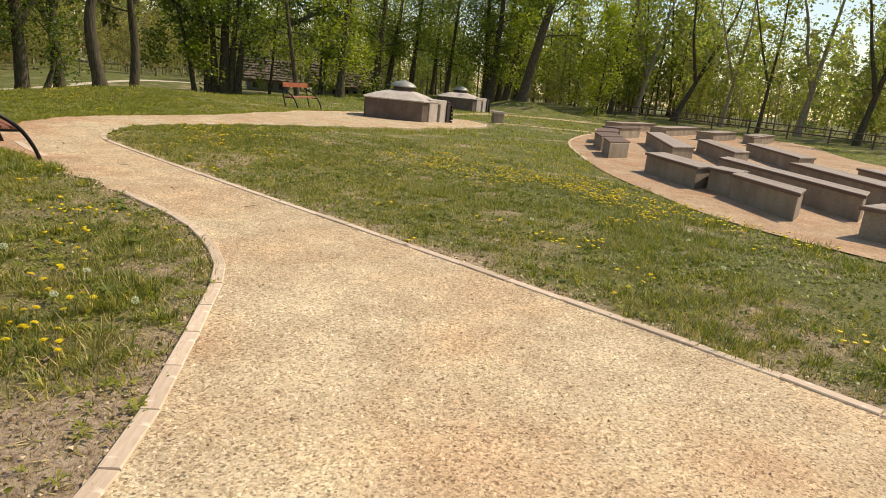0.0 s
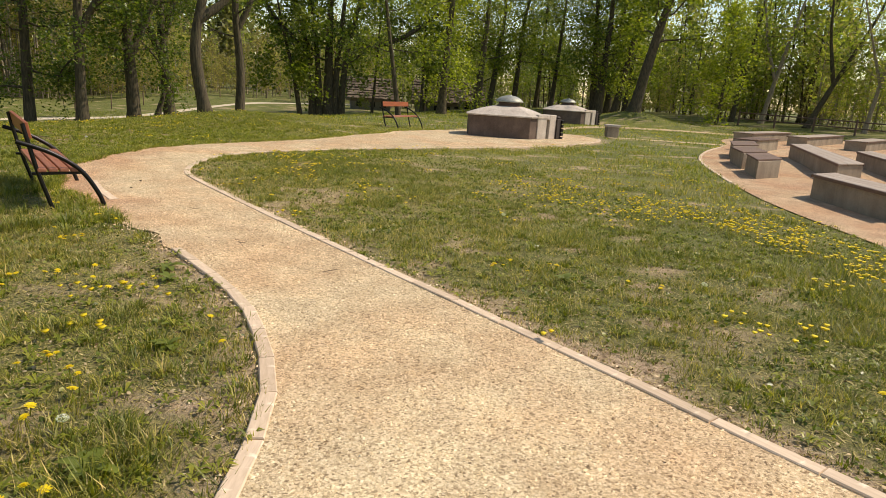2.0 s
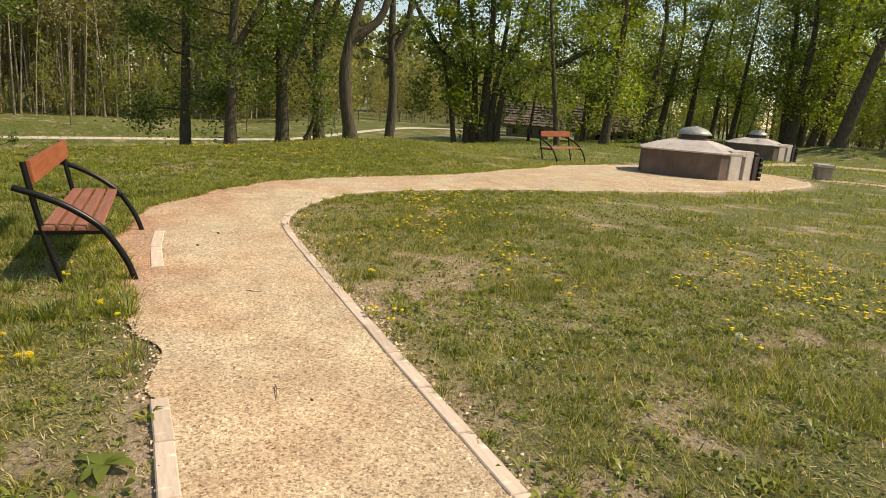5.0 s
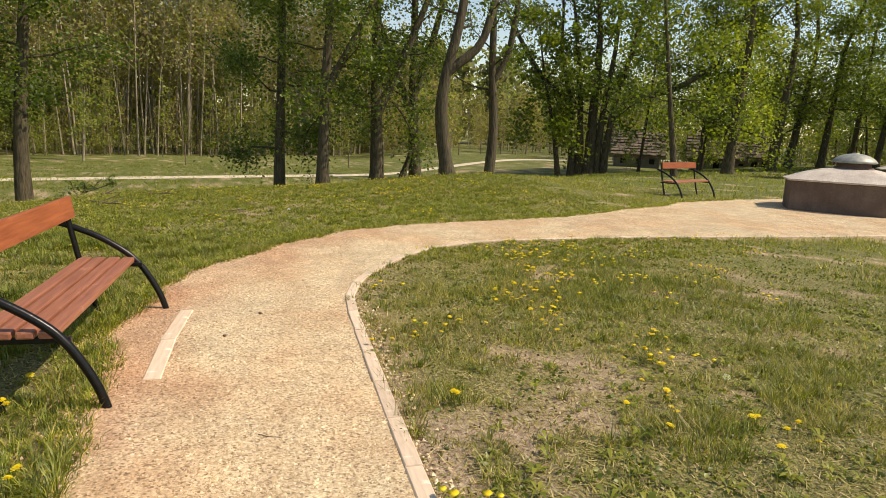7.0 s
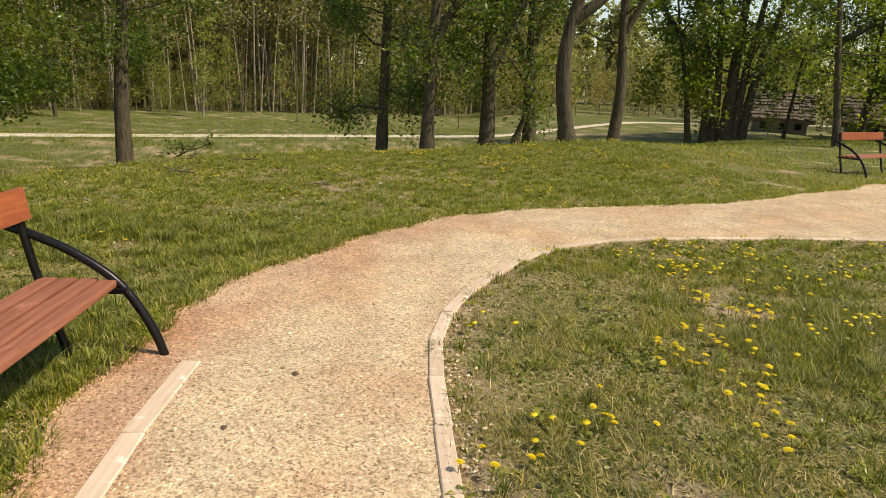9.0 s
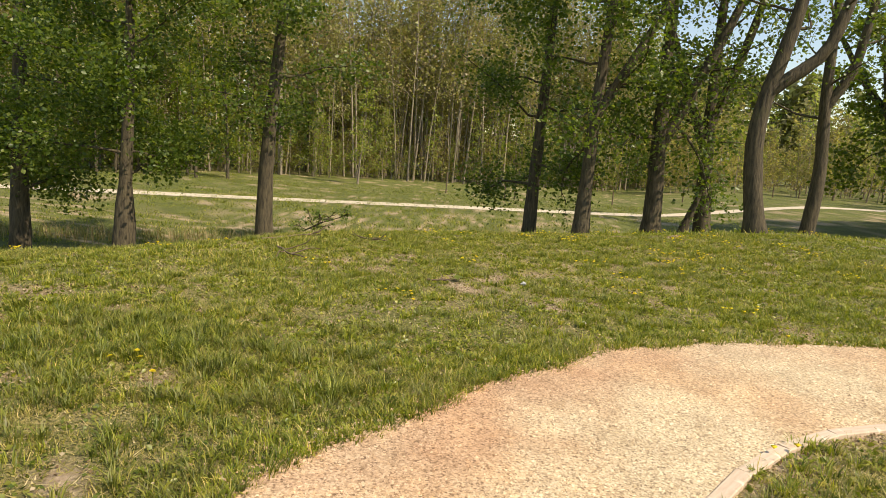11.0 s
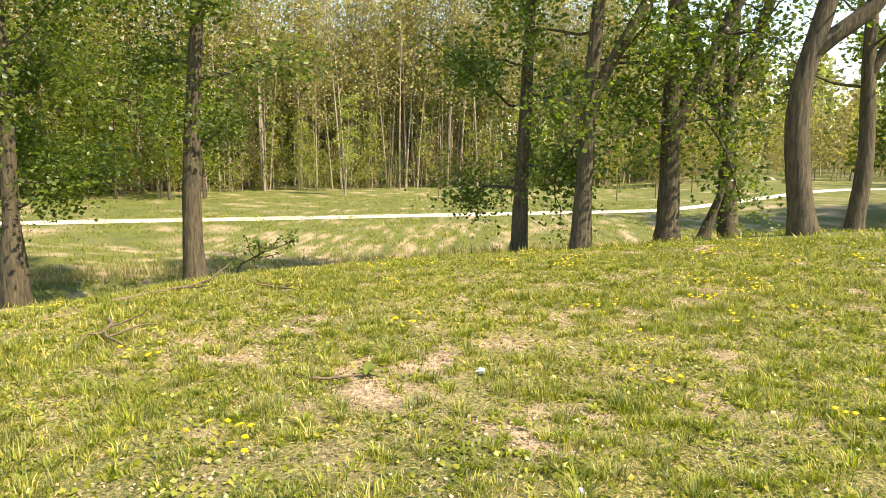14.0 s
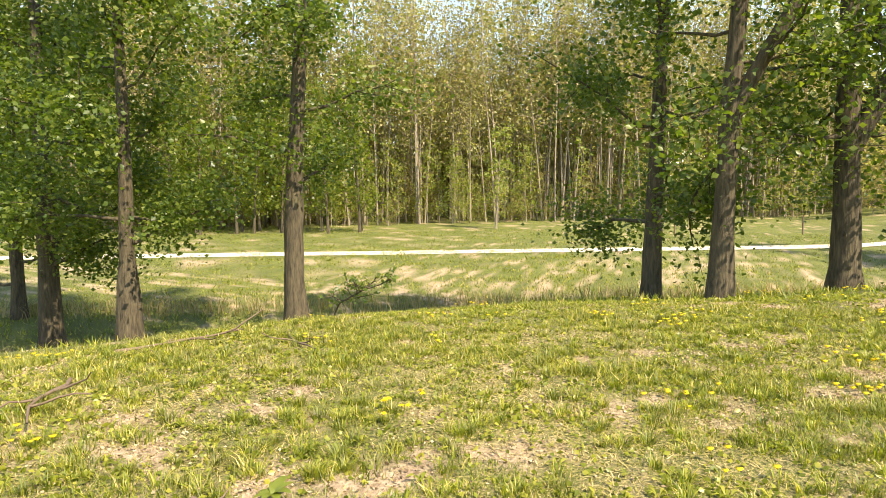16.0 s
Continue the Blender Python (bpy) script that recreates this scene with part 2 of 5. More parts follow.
rng = np.random.default_rng(7)


# ---- mesh helpers ----
def fast_mesh(name, V, F):
    """A mesh from arrays: V (n, 3), F (m, 3 or 4)."""
    V, F = np.asarray(V, dtype=np.float32), np.asarray(F, dtype=np.int32)
    me = bpy.data.meshes.new(name)
    m, k = F.shape
    me.vertices.add(len(V))
    me.vertices.foreach_set("co", V.ravel())
    me.loops.add(m * k)
    me.loops.foreach_set("vertex_index", F.ravel())
    me.polygons.add(m)
    me.polygons.foreach_set("loop_start", np.arange(0, m * k, k, dtype=np.int32))
    me.update(calc_edges=True)
    me.validate()
    return me


def put(name, me, mat, parent=None, label="", smooth=False):
    if mat is not None:
        me.materials.append(mat)
    if smooth:
        me.polygons.foreach_set("use_smooth", np.ones(len(me.polygons), dtype=bool))
    ob = new(name, me)
    ob.parent = parent
    if label:
        tagged(ob, label=label)
    return ob


def part(name, bm, mat, parent=None, label="", smooth=False):
    """Links a bmesh as ONE mesh object under a thing or a part."""
    me = bpy.data.meshes.new(name)
    bm.to_mesh(me)
    bm.free()
    return put(name, me, mat, parent, label, smooth)


def empty(name, m=None):
    ob = new(name)
    ob.empty_display_size = 0.2
    if m is not None:
        ob.matrix_world = m
    return ob


def box(size, at=(0, 0, 0), bevel=0.006, turn=None):
    bm = bmesh.new()
    bmesh.ops.create_cube(bm, size=1)
    bmesh.ops.scale(bm, vec=size, verts=bm.verts)
    if bevel:
        bmesh.ops.bevel(bm, geom=bm.edges[:], offset=bevel, segments=2, affect="EDGES", profile=0.6)
    if turn is not None:
        bmesh.ops.transform(bm, matrix=turn, verts=bm.verts)
    bmesh.ops.translate(bm, vec=at, verts=bm.verts)
    return bm


def prism(points, z0, z1, bevel=0.0):
    """An upright prism over a plan outline."""
    bm = bmesh.new()
    low = [bm.verts.new((x, y, z0)) for x, y in points]
    f = bm.faces.new(low)
    top = bmesh.ops.extrude_face_region(bm, geom=[f])["geom"]
    bmesh.ops.translate(bm, vec=(0, 0, z1 - z0), verts=[v for v in top if isinstance(v, bmesh.types.BMVert)])
    bmesh.ops.recalc_face_normals(bm, faces=bm.faces)
    if bevel:
        bmesh.ops.bevel(bm, geom=bm.edges[:], offset=bevel, segments=1, affect="EDGES")
    return bm


def lathe(profile, sides=28):
    """A turned shape from (radius, height) pairs."""
    bm = bmesh.new()
    rings = []
    for r, z in profile:
        if r < 1e-4:
            rings.append([bm.verts.new((0, 0, z))])
        else:
            rings.append([bm.verts.new((r * math.cos(a), r * math.sin(a), z)) for a in np.linspace(0, 2 * math.pi, sides, endpoint=False)])
    for a, b in zip(rings, rings[1:]):
        for i in range(sides):
            q = [a[i % len(a)], a[(i + 1) % len(a)], b[(i + 1) % len(b)], b[i % len(b)]]
            q = list(dict.fromkeys(q))
            if len(q) > 2:
                bm.faces.new(q)
    bmesh.ops.recalc_face_normals(bm, faces=bm.faces)
    return bm


def tube_arrays(pts, radii, sides=8, wob=0.0, gen=None):
    """Vertices and quads of a tapered tube along pts."""
    pts, radii = np.asarray(pts, float), np.asarray(radii, float)
    tan = np.gradient(pts, axis=0)
    tan /= np.linalg.norm(tan, axis=1)[:, None] + 1e-9
    ref = np.where(np.abs(tan[:, 2:3]) > 0.9, np.array([[1.0, 0, 0]]), np.array([[0, 0, 1.0]]))
    a = np.cross(tan, ref)
    a /= np.linalg.norm(a, axis=1)[:, None] + 1e-9
    for i in range(1, len(a)):
        v = a[i - 1] - tan[i] * np.dot(a[i - 1], tan[i])
        a[i] = v / (np.linalg.norm(v) + 1e-9)
    b = np.cross(tan, a)
    th = np.linspace(0, 2 * math.pi, sides, endpoint=False)
    r = radii[:, None] * np.ones((1, sides))
    if wob and gen is not None:
        r = r * (1 + wob * gen.standard_normal(r.shape))
    V = pts[:, None, :] + r[..., None] * (np.cos(th)[None, :, None] * a[:, None, :] + np.sin(th)[None, :, None] * b[:, None, :])
    n = len(pts)
    i, j = np.meshgrid(np.arange(n - 1), np.arange(sides), indexing="ij")
    k = (j + 1) % sides
    F = np.stack([i * sides + j, i * sides + k, (i + 1) * sides + k, (i + 1) * sides + j], -1).reshape(-1, 4)
    return V.reshape(-1, 3), F


def joined(pieces):
    V, F, n = [], [], 0
    for v, f in pieces:
        V.append(v)
        F.append(f + n)
        n += len(v)
    return np.concatenate(V), np.concatenate(F)


def smooth_line(points, step=0.25):
    """A Catmull-Rom line through plan points, at even steps."""
    P = np.asarray(points, float)
    P = np.vstack([2 * P[0] - P[1], P, 2 * P[-1] - P[-2]])
    out = []
    for i in range(1, len(P) - 2):
        n = max(2, int(np.linalg.norm(P[i + 1] - P[i]) / 0.05))
        u = np.linspace(0, 1, n, endpoint=False)[:, None]
        out.append(0.5 * (2 * P[i] + (P[i + 1] - P[i - 1]) * u + (2 * P[i - 1] - 5 * P[i] + 4 * P[i + 1] - P[i + 2]) * u ** 2 + (3 * P[i] - P[i - 1] - 3 * P[i + 1] + P[i + 2]) * u ** 3))
    Q = np.vstack(out + [P[-2:-1]])
    s = np.concatenate([[0], np.cumsum(np.linalg.norm(np.diff(Q, axis=0), axis=1))])
    u = np.linspace(0, s[-1], max(2, int(round(s[-1] / step)) + 1))
    return np.stack([np.interp(u, s, Q[:, 0]), np.interp(u, s, Q[:, 1])], 1)


def lattice(i, j, seed):
    v = np.sin(i * 127.1 + j * 311.7 + seed * 74.7) * 43758.5453
    return v - np.floor(v)


def vnoise(x, y, scale=1.0, seed=0):
    """Value noise over the plan, 0 to 1."""
    x, y = np.asarray(x, float) * scale, np.asarray(y, float) * scale
    i, j = np.floor(x), np.floor(y)
    u, v = x - i, y - j
    u, v = u * u * (3 - 2 * u), v * v * (3 - 2 * v)
    return (lattice(i, j, seed) * (1 - u) + lattice(i + 1, j, seed) * u) * (1 - v) + (lattice(i, j + 1, seed) * (1 - u) + lattice(i + 1, j + 1, seed) * u) * v


def smoothstep(a, b, v):
    u = np.clip((np.asarray(v, float) - a) / (b - a), 0, 1)
    return u * u * (3 - 2 * u)


# ---- the lie of the land ----
DITCH_P = [-400, 18.5, 21, 22.5, 24, 25.5, 26.5, 29.4, 31, 32, 33.5, 35, 38, 45, 47, 49, 70, 300]
DITCH_Z = [0, 0, -0.06, -0.20, -0.46, -0.74, -0.94, -1.32, -2.0, -2.5, -2.55, -2.2, -2.08, -1.92, -1.88, -1.92, -2.05, -1.9]


def height(x, y):
    x, y = np.asarray(x, float), np.asarray(y, float)
    p = -x - 0.5 * y
    p = p + 0.38 * np.maximum(0, 2 - np.maximum(y, -13)) * (1 - smoothstep(29, 41, p)) * smoothstep(14, 20, p)
    f = 0.40 + 0.60 * (1 - smoothstep(9, 24, y))
    drop = np.interp(p, DITCH_P, DITCH_Z) * 0.5 + 0.25 * (np.interp(p - 0.6, DITCH_P, DITCH_Z) + np.interp(p + 0.6, DITCH_P, DITCH_Z))
    z = 0.06 + drop * f
    z = z + 0.30 * np.exp(-((x + 23) ** 2 / 25 + (y - 9.5) ** 2 / 12)) + 0.03 * np.exp(-((x + 17) ** 2 / 12 + (y - 1.5) ** 2 / 9))
    z = z + 0.55 * smoothstep(40, 62, 0.45 * -x + 0.9 * y) * smoothstep(15, 30, y) * (1 - smoothstep(38, 60, -x))
    z = z + 0.75 * np.exp(-((x + 27.8) ** 2 + (y - 36.2) ** 2) / 7.0)
    q = -x - 0.5 * y
    z = z - 0.29 * smoothstep(0.2, -3.2, y) * smoothstep(-14, -10, y) * smoothstep(16.5, 20.2, q) * (1 - smoothstep(24, 28, q))
    z = z - 0.065 * np.exp(-((x + 20.5) ** 2 / 26 + (y - 3.6) ** 2 / 10))
    far = smoothstep(4, 9, np.abs(y - 3)) * 0.03
    return z + far * (vnoise(x, y, 0.45, 3) - 0.5)


def h1(x, y):
    return float(height(x, y))


# ---- plan lines ----
LEFT_EDGE = smooth_line([(4.5, -7), (1.6, -3.4), (-0.6, -0.9), (-2.04, 0.60), (-2.75, 1.17), (-3.6, 1.78), (-4.0, 2.05), (-4.38, 2.23), (-4.86, 2.38), (-5.3, 2.48), (-5.8, 2.53), (-6.4, 2.53), (-7.08, 2.50)], 0.1)
RIGHT_EDGE = smooth_line([(9, 2.2), (4, 3.3), (0, 3.80), (-3, 3.86), (-7, 3.80), (-10, 3.79), (-11.44, 3.83), (-12.09, 4.02), (-12.75, 4.36), (-13.39, 4.80), (-13.92, 5.39), (-14.24, 6.13), (-14.38, 7.15), (-14.48, 8.33), (-14.58, 11.56), (-14.9, 14.8), (-15.5, 17.0), (-16.4, 19.2), (-17.6, 20.7)], 0.1)
OUTER_EDGE = smooth_line([(-7.08, 2.50), (-8.0, 2.40), (-9.4, 2.22), (-10.5, 2.10), (-11.5, 2.22), (-12.34, 2.34), (-13.1, 2.72), (-14.15, 3.36), (-15.05, 4.12), (-15.6, 4.95), (-16.0, 5.95), (-16.25, 7.4), (-16.8, 9.0), (-17.6, 10.3), (-18.6, 11.9), (-19.6, 13.4), (-20.6, 15.5), (-21.3, 17.6), (-21.2, 19.6), (-20.2, 20.9), (-18.9, 21.3), (-17.6, 20.7)], 0.15)
MAZE_EDGE = smooth_line([(-15.2, 25.6), (-14.3, 23.4), (-13.3, 21.0), (-12.1, 18.7), (-11.0, 17.0), (-9.2, 14.7), (-7.5, 12.7), (-6.0, 11.2), (-4.1, 9.6), (-2.9, 8.85), (-1.2, 8.4), (1.5, 8.0), (5, 9), (6, 14), (3, 20), (-1, 25.5), (-4.8, 29.4), (-7.2, 33), (-10.5, 40.5), (-14, 42), (-17.5, 39), (-18.4, 34), (-17.6, 29.5), (-15.2, 25.6)], 0.3)


def inside(poly, x, y):
    hit = np.zeros(len(x), dtype=bool)
    for (x0, y0), (x1, y1) in zip(poly, np.roll(poly, -1, axis=0)):
        if y0 != y1:
            hit ^= ((y0 > y) != (y1 > y)) & (x < (x1 - x0) * (y - y0) / (y1 - y0) + x0)
    return hit


def line_distance(line, x, y, step=4):
    d = np.full(len(x), 1e9)
    for px, py in line[::step]:
        d = np.minimum(d, (x - px) ** 2 + (y - py) ** 2)
    return np.sqrt(d)


def bareness(x, y):
    """How far the turf is worn to soil, 0 to 1."""
    n = 0.20 * vnoise(x, y, 0.8, 11) + 0.38 * vnoise(x, y, 2.3, 12) + 0.42 * vnoise(x, y, 5.5, 13)
    west = smoothstep(-12, -16, x) * (1 - smoothstep(5, 9, y))
    start = np.exp(-((x + 2.55) ** 2 / 0.42 + (y - 0.60) ** 2 / 0.34))
    strip = 0.75 * np.exp(-(((x + 3.7) / 0.9) ** 2 + ((y - 4.05) / 0.20) ** 2)) + 0.40 * np.exp(-((x + 9.1) ** 2 / 0.9 + (y - 5.3) ** 2 / 0.4))
    seat = np.exp(-(((x + 10.2) / 0.9) ** 2 + ((y - 2.3) / 0.20) ** 2))
    bank = smoothstep(35, 37, -x - 0.5 * y) * (1 - smoothstep(42, 46, -x - 0.5 * y)) * 0.08
    lo = 0.60 - 0.02 * west - 0.30 * start - 0.22 * strip - 0.06 * smoothstep(2.6, 2.0, y) * smoothstep(-9, -7, x) - bank
    return np.clip(smoothstep(lo, lo + 0.22, n) + 0.9 * seat + 0.8 * start + 0.25 * strip, 0, 1) * (1 - 0.25 * smoothstep(32, 36, -x - 0.5 * y))


def worn_at(x, y):
    """Bareness with the dry strips along the kerbs."""
    d = np.minimum(line_distance(RIGHT_EDGE, x, y, 3), line_distance(LEFT_EDGE, x, y, 3) * 1.3)
    ragged = 0.10 + 0.22 * vnoise(x, y, 1.6, 15)
    return np.clip(bareness(x, y) + 0.95 * np.exp(-(d / ragged) ** 2), 0, 1)


def clumpy(x, y):
    """Where the turf stands in tufts (1) or thins to straw and soil (0)."""
    return smoothstep(0.36, 0.60, 0.30 * vnoise(x, y, 1.3, 201) + 0.40 * vnoise(x, y, 3.4, 202) + 0.30 * vnoise(x, y, 8.5, 203))


PATH_POLY = np.vstack([LEFT_EDGE, OUTER_EDGE, RIGHT_EDGE[::-1]])
WALK_LINE = smooth_line([(1, -1), (-3, 1.9), (-6, 3.2), (-9, 3.5), (-12, 3.4), (-15, 4.6)], 0.3)

# ---- ground: one sheet to the horizon ----
gx = np.concatenate([[-2500, -1200, -600, -320, -200, -140], np.arange(-110, -34, 1.0), np.arange(-34, 3, 0.22), np.arange(3, 20, 1.5), [30, 60, 120, 300, 800, 2500]])
gy = np.concatenate([[-2500, -1200, -600, -300, -150, -90], np.arange(-60, -9, 1.0), np.arange(-9, 13, 0.22), np.arange(13, 40, 0.5), np.arange(40, 100, 2.0), [120, 160, 260, 500, 1200, 2500]])
X, Y = np.meshgrid(gx, gy, indexing="ij")
i, j = np.meshgrid(np.arange(len(gx) - 1), np.arange(len(gy) - 1), indexing="ij")
n = len(gy)
quads = np.stack([i * n + j, (i + 1) * n + j, (i + 1) * n + j + 1, i * n + j + 1], -1).reshape(-1, 4)
me = fast_mesh("ground", np.stack([X, Y, height(X, Y)], -1).reshape(-1, 3), quads)
walk_d = line_distance(WALK_LINE, X.ravel(), Y.ravel(), 2)
dryness = 0.15 + 0.30 * smoothstep(2.6, 2.2, Y.ravel()) * smoothstep(-9, -7, X.ravel()) * (1 - smoothstep(3, 5, walk_d)) + (1 - smoothstep(5, 11, walk_d)) * (0.22 + 0.40 * smoothstep(-6.0, -8.5, X.ravel())) * (0.4 + 1.2 * vnoise(X.ravel(), Y.ravel(), 1.1, 205))
me.attributes.new("dry", "FLOAT", "POINT").data.foreach_set("value", np.clip(dryness, 0, 1).astype(np.float32))
worn = me.attributes.new("bare", "FLOAT", "POINT")
edge_d = np.minimum(line_distance(RIGHT_EDGE, X.ravel(), Y.ravel(), 3), line_distance(LEFT_EDGE, X.ravel(), Y.ravel(), 3))
edge_d = np.minimum(edge_d, line_distance(OUTER_EDGE, X.ravel(), Y.ravel(), 2))
worn.data.foreach_set("value", np.clip(worn_at(X.ravel(), Y.ravel()) * 1.1 + 0.5 * np.exp(-(edge_d / 0.2) ** 2), 0, 1).astype(np.float32))
tagged(put("ground", me, M_GROUND, smooth=True), "park lawn of patchy spring grass and bare soil", "ground", kind="structure")


def ribbon(name, A, B, cross, lift, mat, label, category):
    """A strip of ground cover between two plan lines of equal count."""
    u = np.linspace(0, 1, cross + 1)[None, :, None]
    P = A[:, None, :] * (1 - u) + B[:, None, :] * u
    V = np.concatenate([P, (height(P[..., 0], P[..., 1]) + lift)[..., None]], -1)
    a, b = np.meshgrid(np.arange(len(A) - 1), np.arange(cross), indexing="ij")
    w = cross + 1
    F = np.stack([a * w + b, (a + 1) * w + b, (a + 1) * w + b + 1, a * w + b + 1], -1).reshape(-1, 4)
    me = fast_mesh(name, V.reshape(-1, 3), F)
    if name == "gravel_path":
        me.attributes.new("red", "FLOAT", "POINT").data.foreach_set("value", reddish(P[..., 0], P[..., 1], u[..., 0] + 0 * P[..., 0]).ravel().astype(np.float32))
    if name == "maze_gravel":
        me.attributes.new("red", "FLOAT", "POINT").data.foreach_set("value", (0.45 + 0.5 * vnoise(P[..., 0], P[..., 1], 1.1, 93)).ravel().astype(np.float32))
    return tagged(put(name, me, mat, smooth=True), label, category, kind="structure")


def reddish(x, y, v):
    """How far the gravel is mixed with red brick grit: along the bench's side of the path."""
    strip = 1.0 * smoothstep(2.53, 2.45, y) * smoothstep(-8.4, -9.0, x) * smoothstep(-12.6, -11.6, x)
    return np.maximum(strip, 0.75 * (0.25 + 0.75 * smoothstep(-8.2, -9.6, x)) * smoothstep(-6.5, -9.2, x) * smoothstep(-17.5, -14.5, x) * smoothstep(0.55, 0.12, v + 0.35 * (vnoise(x, y, 1.6, 91) - 0.5)) * (0.55 + 0.45 * vnoise(x, y, 4.0, 92)))


def stretch_of(line, a, b, count):
    """count even points of a line between those nearest to plan points a and b."""
    ia = int(np.argmin(np.hypot(line[:, 0] - a[0], line[:, 1] - a[1])))
    ib = int(np.argmin(np.hypot(line[:, 0] - b[0], line[:, 1] - b[1])))
    k = np.linspace(ia, ib, count)
    s = np.arange(len(line))
    return np.stack([np.interp(k, s, line[:, 0]), np.interp(k, s, line[:, 1])], 1)


jag = OUTER_EDGE.copy()
jag += 0.16 * (np.stack([vnoise(jag[:, 0], jag[:, 1], 1.7, 5), vnoise(jag[:, 0], jag[:, 1], 1.7, 6)], 1) - 0.5) + 0.08 * (np.stack([vnoise(jag[:, 0], jag[:, 1], 6, 7), vnoise(jag[:, 0], jag[:, 1], 6, 8)], 1) - 0.5)
pairs = [((4.5, -7), (-7.08, 2.5), (9, 2.2), (-7.0, 3.8), 60), ((-7.08, 2.5), (-12.34, 2.34), (-7.0, 3.8), (-11.44, 3.83), 50),
         ((-12.34, 2.34), (-15.6, 4.95), (-11.44, 3.83), (-13.92, 5.39), 40), ((-15.6, 4.95), (-19.6, 13.4), (-13.92, 5.39), (-14.7, 13.0), 50),
         ((-19.6, 13.4), (-18.9, 21.3), (-14.7, 13.0), (-17.4, 20.5), 40)]
SIDE_A, SIDE_B = [], []
LEFT_ALL = np.vstack([LEFT_EDGE, jag[1:]])
for a0, a1, b0, b1, c in pairs:
    SIDE_A.append(stretch_of(LEFT_ALL, a0, a1, c)[:-1])
    SIDE_B.append(stretch_of(RIGHT_EDGE, b0, b1, c)[:-1])
SIDE_A, SIDE_B = np.vstack(SIDE_A), np.vstack(SIDE_B)
ribbon("gravel_path", SIDE_A, SIDE_B, 10, 0.016, M_GRAVEL, "footpath of pale yellow gravel chips between kerbs", "path")

centre = np.array([-8.0, 22.0])
ribbon("maze_gravel", np.repeat(centre[None], len(MAZE_EDGE), 0), MAZE_EDGE, 14, 0.016, M_GRAVEL, "gravel bed round the low concrete walls", "gravel bed")
spur = smooth_line([(-18.0, 21.8), (-17.0, 23.6), (-15.4, 25.4), (-14.2, 26.6)], 0.4)
ribbon("gravel_spur", spur + np.array([-0.45, 0.35]), spur + np.array([0.25, -0.25]), 3, 0.013, M_GRAVEL, "narrow gravel path across the lawn", "path")
spur = smooth_line([(-20.6, 20.6), (-22.6, 24), (-24.0, 27.0), (-24.5, 30.0), (-23.0, 33.0), (-19.5, 36), (-15, 37.5)], 0.5)
ribbon("gravel_spur_far", spur + np.array([-0.6, 0.5]), spur + np.array([0.6, -0.5]), 3, 0.013, M_GRAVEL, "gravel path leading past the second hut", "path")
track = smooth_line([(-23.0, -48), (-39.0, -16), (-47.0, 0), (-57, 20), (-72, 50)], 1.0)
ribbon("field_track", track + np.array([-0.75, -0.35]), track + np.array([0.75, 0.35]), 3, 0.02, M_TRACK, "pale sandy track along the far field", "track")
wl = smooth_line([(-8.5, -42), (-19.5, -21), (-28.6, -4.6), (-34.6, 5), (-37.5, 11)], 1.0)
wat = np.concatenate([np.concatenate([wl + [2.4, 1.2], np.full((len(wl), 1), -2.33)], 1), np.concatenate([wl - [2.6, 1.3], np.full((len(wl), 1), -2.33)], 1)])
k = np.arange(len(wl) - 1)
tagged(put("ditch_water", fast_mesh("ditch_water", wat, np.stack([k, k + 1, k + 1 + len(wl), k + len(wl)], -1)), M_WATER), "dark still water in the ditch", "water", kind="structure")


# ---- trees ----
def wander(start, direction, length, gen, lift=0.15, bend=0.22, steps=7):
    d = np.array(direction, float)
    d /= np.linalg.norm(d)
    pts = [np.array(start, float)]
    for _ in range(steps):
        d = d + bend * gen.standard_normal(3) + np.array([0, 0, lift])
        d /= np.linalg.norm(d)
        pts.append(pts[-1] + d * length / steps)
    return np.array(pts)


def leaf_arrays(centres, size, gen, flat=0.5):
    """A lozenge with a fold for each leaf."""
    n = len(centres)
    a = gen.standard_normal((n, 3))
    a[:, 2] *= flat
    a /= np.linalg.norm(a, axis=1)[:, None]
    r = gen.standard_normal((n, 3))
    r[:, 2] += 0.2
    b = np.cross(a, r)
    b /= np.linalg.norm(b, axis=1)[:, None]
    up = np.cross(a, b)
    s = (size * gen.uniform(0.6, 1.35, n))[:, None]
    V = np.stack([centres - a * s * 0.5, centres + b * s * 0.42 + up * s * 0.12, centres + a * s * 0.55, centres - b * s * 0.42 + up * s * 0.12], 1).reshape(-1, 3)
    q = np.arange(n)[:, None] * 4
    return V, np.concatenate([q + [[0, 1, 2]], q + [[0, 2, 3]]], 1).reshape(-1, 3)


